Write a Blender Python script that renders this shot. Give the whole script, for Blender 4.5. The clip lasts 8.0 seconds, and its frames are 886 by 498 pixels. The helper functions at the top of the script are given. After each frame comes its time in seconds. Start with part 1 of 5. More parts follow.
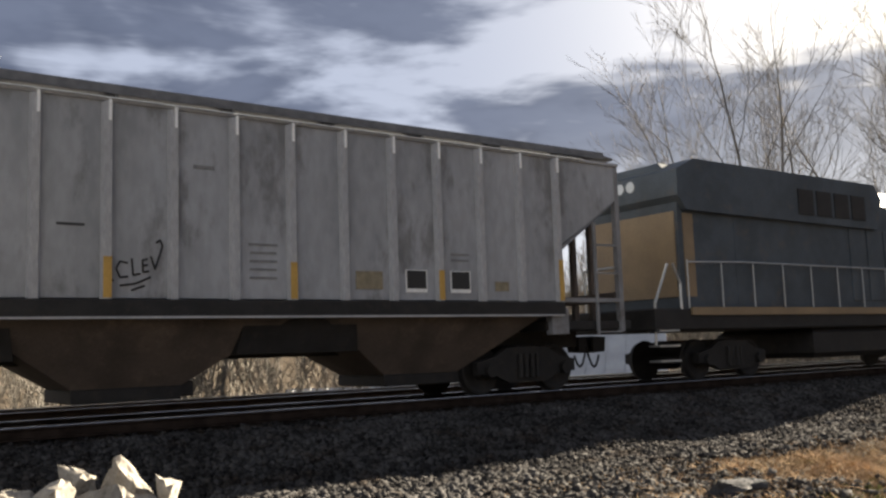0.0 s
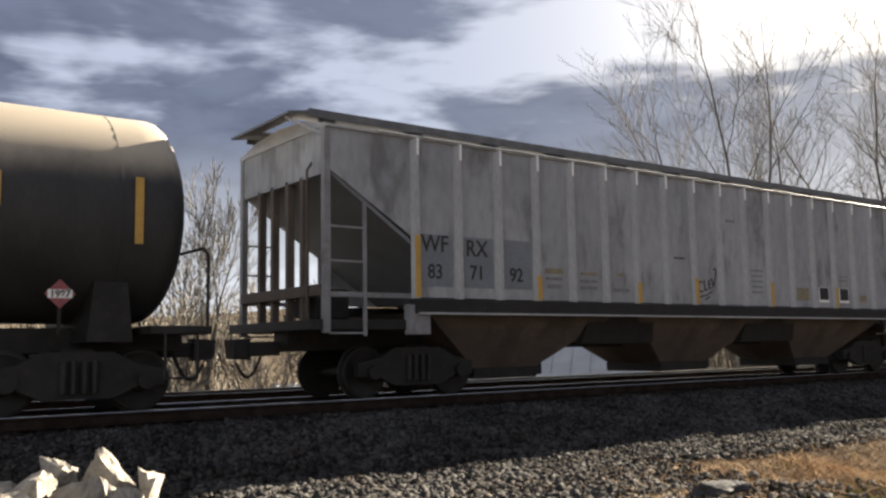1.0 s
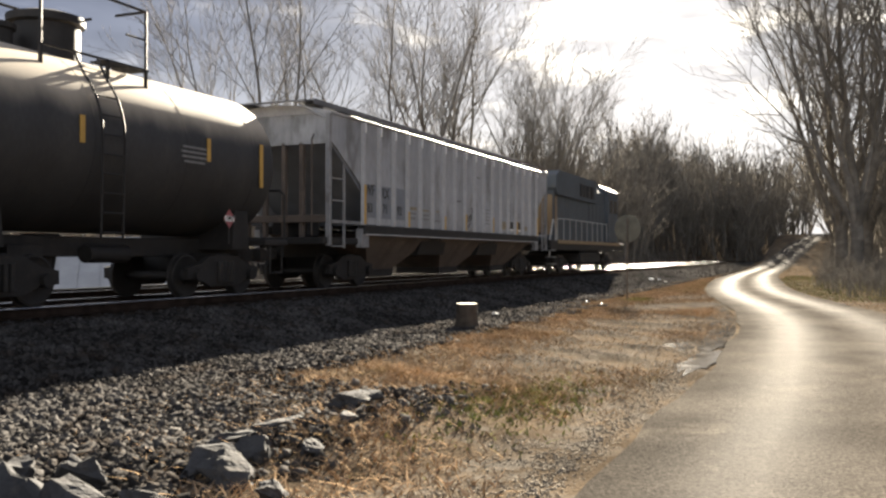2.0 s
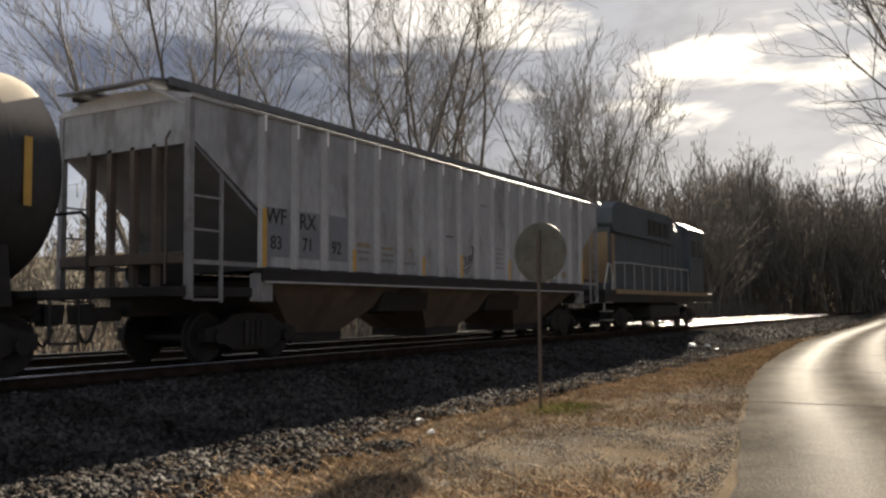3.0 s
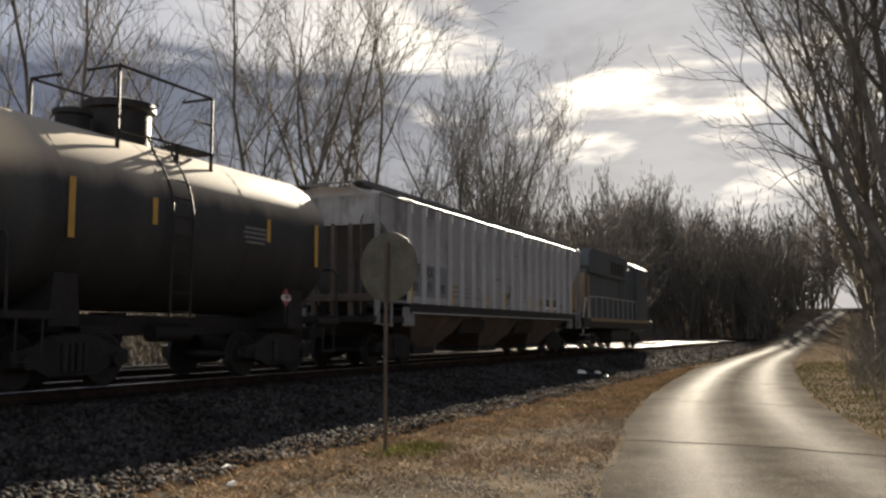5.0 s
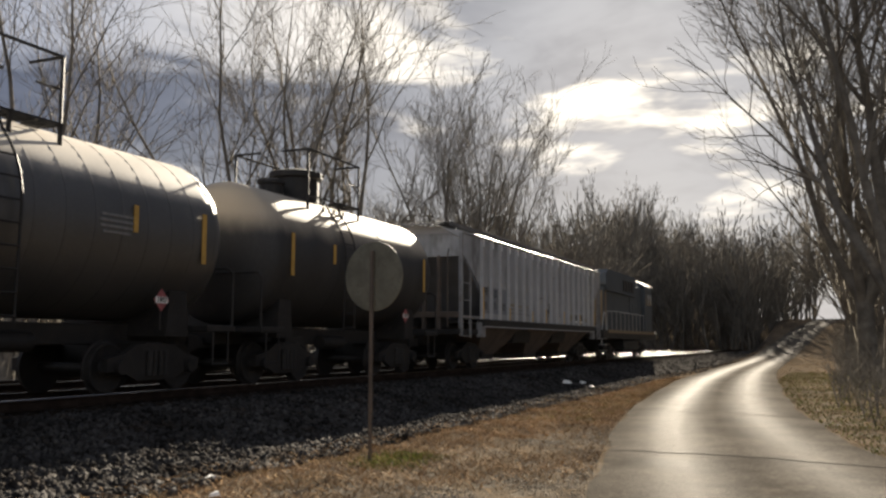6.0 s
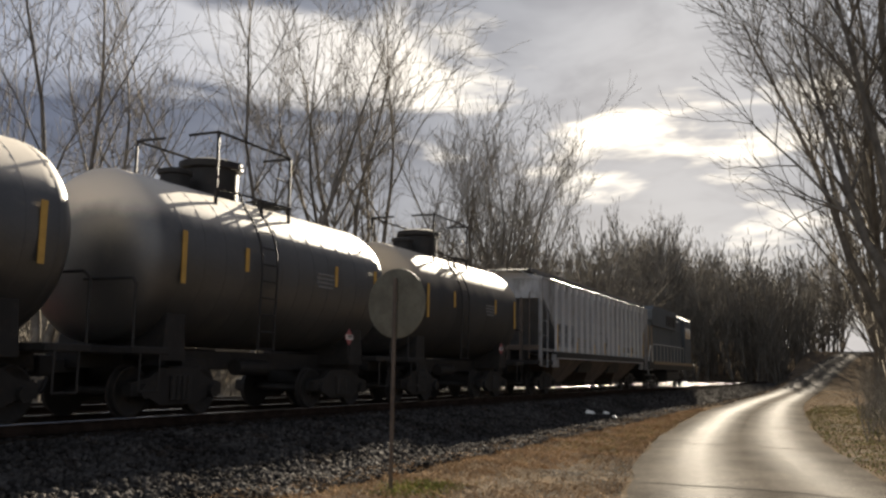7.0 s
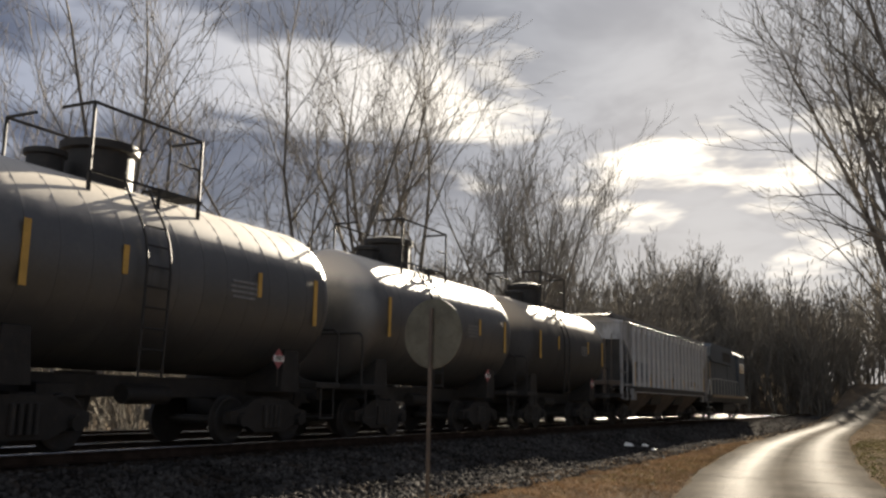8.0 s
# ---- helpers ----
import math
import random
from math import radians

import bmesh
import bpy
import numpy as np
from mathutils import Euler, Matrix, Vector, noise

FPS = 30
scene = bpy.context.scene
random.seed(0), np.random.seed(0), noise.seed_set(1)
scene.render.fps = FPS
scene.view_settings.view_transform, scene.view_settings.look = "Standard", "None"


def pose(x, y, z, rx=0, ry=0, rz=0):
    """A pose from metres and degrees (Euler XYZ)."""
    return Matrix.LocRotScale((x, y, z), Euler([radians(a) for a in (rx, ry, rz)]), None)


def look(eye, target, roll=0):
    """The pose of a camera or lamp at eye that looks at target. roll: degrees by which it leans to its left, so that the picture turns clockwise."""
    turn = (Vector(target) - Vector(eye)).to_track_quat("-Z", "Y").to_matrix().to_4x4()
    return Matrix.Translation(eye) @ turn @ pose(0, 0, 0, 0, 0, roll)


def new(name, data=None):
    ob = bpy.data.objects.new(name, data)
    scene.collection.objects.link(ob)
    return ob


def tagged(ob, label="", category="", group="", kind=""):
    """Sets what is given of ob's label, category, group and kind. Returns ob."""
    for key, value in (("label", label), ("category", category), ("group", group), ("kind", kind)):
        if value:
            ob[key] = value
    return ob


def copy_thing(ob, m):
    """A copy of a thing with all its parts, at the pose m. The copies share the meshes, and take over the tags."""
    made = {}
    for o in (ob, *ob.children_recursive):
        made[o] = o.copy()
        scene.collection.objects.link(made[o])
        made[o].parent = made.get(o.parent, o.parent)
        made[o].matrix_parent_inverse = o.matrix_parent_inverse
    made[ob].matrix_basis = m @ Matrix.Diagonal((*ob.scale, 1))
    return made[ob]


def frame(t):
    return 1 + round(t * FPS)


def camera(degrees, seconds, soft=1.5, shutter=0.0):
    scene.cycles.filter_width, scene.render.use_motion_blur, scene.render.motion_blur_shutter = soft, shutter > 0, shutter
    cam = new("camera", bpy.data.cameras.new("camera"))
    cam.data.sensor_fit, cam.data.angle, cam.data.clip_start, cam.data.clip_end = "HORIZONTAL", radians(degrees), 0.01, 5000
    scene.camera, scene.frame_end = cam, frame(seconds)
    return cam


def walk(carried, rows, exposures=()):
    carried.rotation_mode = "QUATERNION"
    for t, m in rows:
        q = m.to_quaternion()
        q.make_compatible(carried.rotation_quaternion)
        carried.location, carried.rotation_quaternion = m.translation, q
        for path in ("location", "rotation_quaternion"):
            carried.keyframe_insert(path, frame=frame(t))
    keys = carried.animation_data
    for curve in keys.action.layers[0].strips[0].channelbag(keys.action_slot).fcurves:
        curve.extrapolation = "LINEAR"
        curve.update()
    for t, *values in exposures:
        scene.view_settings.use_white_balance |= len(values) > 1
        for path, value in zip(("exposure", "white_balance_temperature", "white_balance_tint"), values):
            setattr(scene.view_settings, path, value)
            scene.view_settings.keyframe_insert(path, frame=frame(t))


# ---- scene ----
# ---------------------------------------------------------------- camera
# Track along +x, rail top z = 0, near rail y = 0; the road lies on the -y side.
CAMERA = [  # t, x, y, z, yaw, pitch, roll
    (0.0, 0.00, -12.83, 0.78, -35.70, 6.49, -1.94),
    (0.5, 0.00, -12.83, 0.78, -34.33, 6.85, -1.40),
    (1.0, 0.00, -12.83, 0.78, -36.47, 6.32, -0.95),
    (1.25, -0.10, -12.60, 0.80, -42.60, 4.75, -0.55),
    (1.5, -0.32, -12.25, 0.82, -50.40, 2.92, -0.14),
    (1.75, -0.60, -11.90, 0.83, -59.80, 1.45, 0.00),
    (2.0, -0.60, -11.67, 0.84, -67.12, 0.37, 0.05),
    (2.1, 1.50, -11.66, 0.84, -64.30, 0.25, 0.00),
    (2.2, 4.80, -11.64, 0.85, -60.50, 0.30, -0.05),
    (2.5, 12.60, -11.45, 0.86, -58.60, 1.90, -0.30),
    (2.9, 17.20, -11.20, 0.87, -59.90, 3.50, -0.50),
    (3.3, 18.60, -11.08, 0.87, -62.05, 4.42, -0.40),
    (3.5, 19.00, -11.08, 0.87, -63.72, 4.63, -0.20),
    (4.0, 19.80, -11.08, 0.87, -65.40, 5.05, -0.05),
    (4.5, 20.00, -11.08, 0.87, -65.74, 5.14, 0.01),
    (6.0, 20.00, -11.08, 0.87, -67.00, 5.86, 0.18),
    (6.5, 20.00, -11.08, 0.87, -66.73, 6.70, 0.59),
    (7.0, 20.00, -11.08, 0.87, -65.50, 7.59, 0.90),
    (7.5, 20.00, -11.08, 0.87, -64.30, 8.55, 1.10),
    (8.0, 20.00, -11.08, 0.87, -63.15, 9.45, 1.20),
]
# Front of the first tank along the track, time by time.
TRAIN = [(0.0, -8.1), (0.5, -2.2), (1.0, 4.0), (1.5, 9.8), (2.0, 15.5), (2.2, 17.5), (2.75, 22.9), (3.3, 27.6), (3.5, 29.0),
         (4.0, 31.3), (4.5, 33.75), (5.25, 38.3), (6.0, 43.0), (6.5, 45.8), (7.0, 48.5), (7.5, 51.3), (8.0, 54.2)]


def aim(yaw, pitch, roll):
    a, b = radians(yaw), radians(pitch)
    return Vector((-math.sin(a) * math.cos(b), math.cos(a) * math.cos(b), math.sin(b)))


cam = camera(52.2, 8.0, soft=2.5)
walk(cam, [(t, look((x, y, z), Vector((x, y, z)) + aim(yaw, pitch, roll), roll)) for t, x, y, z, yaw, pitch, roll in CAMERA],
     exposures=[(0, 3.15), (0.5, 3.2), (1.0, 3.25), (1.5, 3.4), (2.0, 3.35), (3.3, 2.6), (4.5, 2.55), (8.0, 2.65)])

# ---------------------------------------------------------------- light
SUN_YAW, SUN_EL = -79.5, 19.5
SUN_DIR = aim(SUN_YAW, SUN_EL, 0)
sun_data = bpy.data.lights.new("sun", "SUN")
sun_data.energy, sun_data.angle, sun_data.color = 5.0, radians(0.6), (1.0, 0.88, 0.70)
sun = new("sun", sun_data)
sun.matrix_world = look((0, 0, 60), Vector((0, 0, 60)) - SUN_DIR)


class Nodes:
    """A small helper to wire node trees."""

    def __init__(self, tree):
        self.tree = tree
        tree.nodes.clear()

    def add(self, kind, **sets):
        n = self.tree.nodes.new(kind)
        for key, value in sets.items():
            if key == "operation":
                n.operation = value
            elif key == "blend":
                n.data_type, n.blend_type = "RGBA", value
        return n

    def put(self, socket, value):
        if isinstance(value, bpy.types.NodeSocket):
            self.tree.links.new(value, socket)
        else:
            socket.default_value = value

    def math(self, op, a, b=0.0, clamp=False):
        n = self.add("ShaderNodeMath", operation=op)
        n.use_clamp = clamp
        self.put(n.inputs[0], a)
        self.put(n.inputs[1], b)
        return n.outputs[0]

    def mix(self, fac, a, b, blend="MIX"):
        n = self.add("ShaderNodeMix", blend=blend)
        self.put(n.inputs[0], fac)
        self.put(n.inputs[6], a if isinstance(a, bpy.types.NodeSocket) else (*a, 1))
        self.put(n.inputs[7], b if isinstance(b, bpy.types.NodeSocket) else (*b, 1))
        return n.outputs[2]

    def noise(self, vector, scale, detail=4.0, rough=0.55, distortion=0.0):
        n = self.add("ShaderNodeTexNoise")
        if vector is not None:
            self.put(n.inputs["Vector"], vector)
        n.inputs["Scale"].default_value = scale
        n.inputs["Detail"].default_value = detail
        n.inputs["Roughness"].default_value = rough
        n.inputs["Distortion"].default_value = distortion
        return n.outputs["Fac"]

    def ramp(self, fac, lo, hi):
        n = self.add("ShaderNodeMapRange")
        n.interpolation_type = "SMOOTHSTEP"
        self.put(n.inputs["Value"], fac)
        n.inputs["From Min"].default_value, n.inputs["From Max"].default_value = lo, hi
        return n.outputs["Result"]


def make_world():
    w = bpy.data.worlds.new("winter_sky")
    w.use_nodes = True
    scene.world = w
    k = Nodes(w.node_tree)
    out, bg = k.add("ShaderNodeOutputWorld"), k.add("ShaderNodeBackground")
    sky = k.add("ShaderNodeTexSky")
    sky.sky_type, sky.sun_disc = "NISHITA", False
    sky.sun_elevation, sky.sun_rotation = radians(SUN_EL), radians(-SUN_YAW)
    sky.dust_density = 2.0
    clear = k.mix(1.0, sky.outputs[0], (0.09, 0.09, 0.09), "MULTIPLY")
    co = k.add("ShaderNodeTexCoord").outputs["Generated"]
    sep = k.add("ShaderNodeSeparateXYZ")
    k.put(sep.inputs[0], co)
    height = k.math("ADD", k.math("MAXIMUM", sep.outputs[2], 0.0), 0.13)
    flat = k.add("ShaderNodeCombineXYZ")
    k.put(flat.inputs[0], k.math("DIVIDE", sep.outputs[0], height))
    k.put(flat.inputs[1], k.math("DIVIDE", sep.outputs[1], height))
    long = k.add("ShaderNodeMapping")
    k.put(long.inputs["Vector"], co)
    long.inputs["Location"].default_value = (0.35, 0.1, 0.42)
    long.inputs["Scale"].default_value = (2.1, 2.1, 12.0)
    big = k.noise(flat.outputs[0], 0.85, 5.0, 0.55, 0.4)
    fine = k.noise(flat.outputs[0], 2.9, 4.0, 0.55, 0.3)
    bands = k.noise(long.outputs[0], 1.0, 7.0, 0.55, 0.5)
    body = k.math("ADD", k.math("ADD", k.math("MULTIPLY", big, 0.42), k.math("MULTIPLY", fine, 0.20)), k.math("MULTIPLY", bands, 0.38))
    thin = k.ramp(body, 0.495, 0.415)
    dot = k.add("ShaderNodeVectorMath", operation="DOT_PRODUCT")
    k.put(dot.inputs[0], co)
    dot.inputs[1].default_value = SUN_DIR
    near = k.math("MAXIMUM", dot.outputs["Value"], 0.0)
    wide = k.math("POWER", near, 13.0)
    # clouds opposite the sun are lit from the front, those before it from behind
    front = k.ramp(dot.outputs["Value"], 0.05, -0.6)
    dark = k.mix(front, k.mix(wide, (0.118, 0.138, 0.200), (0.47, 0.495, 0.545)), (0.84, 0.89, 0.98))
    light = k.mix(front, k.mix(wide, (0.40, 0.44, 0.55), (2.2, 2.0, 1.68)), (1.15, 1.18, 1.23))
    folds = k.mix(k.ramp(fine, 0.34, 0.66), (0.76, 0.77, 0.80), (1.14, 1.13, 1.12))
    both = k.mix(thin, k.mix(1.0, dark, folds, "MULTIPLY"), light)
    haze = k.ramp(sep.outputs[2], 0.25, 0.06)
    both = k.mix(k.math("MULTIPLY", haze, 0.70), both, k.mix(wide, (0.66, 0.68, 0.72), (0.75, 0.76, 0.78)))
    final = k.mix(0.95, clear, both)
    k.put(bg.inputs[0], final)
    bg.inputs[1].default_value = 0.15
    k.put(out.inputs[0], bg.outputs[0])


make_world()


# ---------------------------------------------------------------- materials
def mat(name, base, rough=0.6, metal=0.0, vary=0.25, scale=3.0, fine=40.0, bump=0.15, second=None, amount=0.5, spec=0.5, tone=0.0, stretch=(1, 1, 1), own=False, lit_top=None):
    """Base colour with broad stains and fine grain; second: a colour of stains; tone: random shift from piece to piece."""
    m = bpy.data.materials.new(name)
    m.use_nodes = True
    k = Nodes(m.node_tree)
    out, bs = k.add("ShaderNodeOutputMaterial"), k.add("ShaderNodeBsdfPrincipled")
    tc = k.add("ShaderNodeTexCoord").outputs["Object"] if own else k.add("ShaderNodeNewGeometry").outputs["Position"]
    mp = k.add("ShaderNodeMapping")
    k.put(mp.inputs["Vector"], tc)
    mp.inputs["Scale"].default_value = stretch
    v = mp.outputs[0]
    broad, grain = k.noise(v, scale, 5.0), k.noise(v, fine, 3.0)
    col = k.mix(k.ramp(broad, 0.3, 0.7), [c * (1 - vary) for c in base], [min(1, c * (1 + vary)) for c in base])
    if second:
        col = k.mix(k.math("MULTIPLY", k.ramp(k.noise(v, scale * 2.3, 6.0, 0.65), 0.62 - 0.24 * amount, 0.80 - 0.24 * amount), min(1, amount * 1.4)), col, second)
    col = k.mix(0.6, col, k.mix(k.ramp(grain, 0.3, 0.7), (0.72, 0.72, 0.72), (1, 1, 1)), "MULTIPLY")
    if lit_top:
        # pale tone that paints a sunlit band on the upper part, with a ragged edge: colour, height where it begins,
        # where it is full
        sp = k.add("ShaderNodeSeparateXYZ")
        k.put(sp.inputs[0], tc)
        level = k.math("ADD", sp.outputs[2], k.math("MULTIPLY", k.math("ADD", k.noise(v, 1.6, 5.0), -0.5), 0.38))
        col = k.mix(k.math("MULTIPLY", k.ramp(level, lit_top[1], lit_top[2]), 0.85), col, lit_top[0])
    if tone:
        r = k.add("ShaderNodeObjectInfo").outputs["Random"]
        isl = k.add("ShaderNodeNewGeometry").outputs["Random Per Island"]
        f = k.math("FRACT", k.math("ADD", r, isl))
        col = k.mix(1.0, col, k.mix(f, (1 - tone,) * 3, (1, 1, 1)), "MULTIPLY")
    k.put(bs.inputs["Base Color"], col)
    k.put(bs.inputs["Roughness"], k.math("ADD", rough - 0.08, k.math("MULTIPLY", broad, 0.16), True))
    bs.inputs["Metallic"].default_value = metal
    bs.inputs["Specular IOR Level"].default_value = spec
    if bump:
        b = k.add("ShaderNodeBump")
        b.inputs["Strength"].default_value, b.inputs["Distance"].default_value = bump, 0.02
        k.put(b.inputs["Height"], k.math("ADD", grain, k.math("MULTIPLY", broad, 0.5)))
        k.put(bs.inputs["Normal"], b.outputs[0])
    k.put(out.inputs[0], bs.outputs[0])
    return m


HOPPER_GREY = mat("weathered_grey_paint", (0.285, 0.292, 0.305), 0.6, 0, 0.16, 0.7, 7, 0.03, (0.11, 0.105, 0.10), 0.48, 0.3, stretch=(1.0, 1.0, 0.42), own=True)
HOPPER_TRIM = mat("dull_grey_trim_paint", (0.20, 0.20, 0.205), 0.65, 0, 0.2, 1.4, 30, 0.06, (0.09, 0.07, 0.055), 0.4, 0.3, own=True)
HOPPER_RIB = mat("rib_grey_paint", (0.36, 0.362, 0.368), 0.6, 0, 0.12, 1.4, 30, 0.06, (0.16, 0.15, 0.14), 0.25, 0.4, stretch=(1, 1, 0.3), own=True)
HOPPER_PATCH = mat("repainted_grey_patch", (0.165, 0.178, 0.20), 0.6, 0, 0.1, 2, 30, 0.05, own=True)
RUST_BROWN = mat("dusty_brown_steel", (0.082, 0.064, 0.052), 0.8, 0, 0.3, 1.2, 25, 0.2, (0.17, 0.13, 0.10), 0.4, own=True)
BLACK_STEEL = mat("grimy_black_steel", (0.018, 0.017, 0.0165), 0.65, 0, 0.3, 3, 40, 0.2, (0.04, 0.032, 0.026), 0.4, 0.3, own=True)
# tank paints: a pale upper band in the colour imitates sun on the tops
TANK_BLACK = mat("black_tank_paint_lit_top", (0.034, 0.034, 0.035), 0.62, 0, 0.2, 0.8, 18, 0.03, (0.05, 0.047, 0.044), 0.40, 0.3, stretch=(1, 1, 0.5), own=True, lit_top=((0.40, 0.345, 0.27), 0.28, 0.85))
TANK_JACKET = mat("worn_dark_jacket_paint_lit_top", (0.042, 0.042, 0.042), 0.46, 0, 0.2, 1.1, 18, 0.04, (0.075, 0.07, 0.063), 0.38, 1.0, own=True, lit_top=((0.50, 0.455, 0.39), 0.48, 0.92))
RAIL_STEEL = mat("rail_steel_worn_bright", (0.50, 0.49, 0.47), 0.17, 1.0, 0.08, 4, 60, 0.0)
RAIL_RUST = mat("rail_rust", (0.030, 0.022, 0.018), 0.9, 0, 0.3, 4, 60, 0.2, None, 0.5, 0.0)
TIE_WOOD = mat("creosoted_tie_wood", (0.042, 0.034, 0.028), 0.9, 0, 0.3, 6, 60, 0.5, (0.11, 0.09, 0.07), 0.35, 0.0, tone=0.4)
BALLAST = mat("crushed_stone_grey", (0.070, 0.067, 0.065), 0.85, 0, 0.35, 0.8, 50, 0.5, (0.052, 0.041, 0.033), 0.5, 0.0, tone=0.75)
GRAVEL = mat("fine_road_gravel", (0.19, 0.17, 0.145), 0.9, 0, 0.25, 1.2, 50, 0.4, (0.12, 0.10, 0.085), 0.4, 0.0, tone=0.5)
BALLAST_BED = mat("ballast_bed", (0.06, 0.057, 0.055), 0.95, 0, 0.3, 8, 45, 1.0, (0.05, 0.045, 0.04), 0.5, 0.0)
GROUND = mat("winter_ground_soil", (0.080, 0.063, 0.046), 0.97, 0, 0.4, 0.9, 26, 1.0, (0.105, 0.097, 0.086), 0.55, 0.0)
ASPHALT = mat("worn_damp_asphalt", (0.066, 0.060, 0.053), 0.85, 0, 0.3, 0.55, 38, 0.8, (0.098, 0.087, 0.074), 0.45, 0.0)
WET = mat("wet_gravel_puddle", (0.06, 0.054, 0.048), 0.05, 0, 0.1, 3, 20, 0.02)
GRASS = mat("dry_tan_grass", (0.39, 0.270, 0.165), 0.8, 0, 0.25, 1.1, 20, 0.0, (0.20, 0.20, 0.06), 0.30, 0.0, tone=0.5)
GREEN = mat("green_verge_weeds", (0.20, 0.215, 0.065), 0.75, 0, 0.3, 1.1, 20, 0.0, (0.24, 0.19, 0.09), 0.35, 0.0, tone=0.5)
BARK = mat("grey_brown_bark", (0.155, 0.142, 0.125), 0.9, 0, 0.25, 2, 20, 0.3, None, 0.5, 0.0, tone=0.3)
TWIG = mat("fine_brown_twigs", (0.175, 0.160, 0.140), 0.9, 0, 0.2, 0.4, 20, 0.0, None, 0.5, 0.0, tone=0.4)
LIMESTONE = mat("pale_limestone", (0.235, 0.215, 0.185), 0.95, 0, 0.3, 5, 26, 1.0, (0.19, 0.165, 0.135), 0.5, 0.1)
DARK_ROCK = mat("grey_rubble_rock", (0.046, 0.046, 0.048), 0.95, 0, 0.25, 4, 30, 0.8, (0.085, 0.075, 0.064), 0.4, 0.1)
YELLOW = mat("faded_yellow_paint", (0.44, 0.265, 0.055), 0.55, 0, 0.12, 3, 40, 0.05, (0.30, 0.20, 0.08), 0.25, own=True)
WHITE = mat("white_paint", (0.78, 0.78, 0.76), 0.5, 0, 0.05, 3, 40, 0.02, own=True)
SIGN_RED = mat("red_sign_sheeting", (0.58, 0.02, 0.035), 0.4, 0, 0.05, 3, 40, 0.0, own=True)
SIGN_BACK = mat("dull_weathered_sign_back", (0.12, 0.115, 0.09), 0.6, 0.3, 0.2, 4, 40, 0.05, (0.08, 0.07, 0.05), 0.4, own=True)
BLACK = mat("black_lettering", (0.015, 0.015, 0.015), 0.6, 0, 0.1, 5, 40, 0.0, own=True)
FADED = mat("faded_lettering", (0.17, 0.17, 0.17), 0.7, 0, 0.2, 9, 40, 0.0, own=True)
STENCIL = mat("faint_ochre_stencil", (0.22, 0.185, 0.12), 0.7, 0, 0.2, 9, 40, 0.0, own=True)
GALV = mat("galvanised_steel", (0.42, 0.43, 0.43), 0.38, 0.8, 0.12, 5, 60, 0.05, own=True)
GRATING = mat("roof_walk_grating", (0.11, 0.11, 0.115), 0.5, 0.5, 0.2, 5, 60, 0.1, own=True)
LOCO_BLUE = mat("grimy_dark_blue_paint", (0.060, 0.072, 0.085), 0.6, 0, 0.2, 1.2, 35, 0.05, (0.10, 0.09, 0.08), 0.4, 0.2, own=True)
LOCO_YELLOW = mat("grimy_loco_yellow", (0.20, 0.142, 0.080), 0.5, 0, 0.15, 1.2, 35, 0.05, (0.22, 0.15, 0.07), 0.35, own=True)
STUMP_BARK = mat("dark_stump_bark", (0.055, 0.046, 0.038), 0.9, 0, 0.3, 6, 40, 0.6, (0.09, 0.075, 0.06), 0.35, 0.1)
STUMP_WOOD = mat("cut_stump_wood", (0.42, 0.36, 0.28), 0.85, 0, 0.2, 6, 60, 0.3)
BARN_RED = mat("barn_red_boards", (0.30, 0.045, 0.04), 0.8, 0, 0.2, 2, 30, 0.2)
BARN_ROOF = mat("pale_metal_roofing", (0.36, 0.36, 0.36), 0.5, 0.2, 0.1, 1, 30, 0.1, (0.4, 0.33, 0.28), 0.2)
DARK_GLASS = mat("dark_cab_glass", (0.02, 0.022, 0.025), 0.08, 0, 0.05, 2, 20, 0.0)
PLACARD = mat("faded_red_placard", (0.26, 0.07, 0.075), 0.6, 0, 0.15, 8, 30, 0.0, own=True)
LITTER = mat("white_litter", (0.75, 0.75, 0.73), 0.6, 0, 0.05, 8, 30, 0.1)


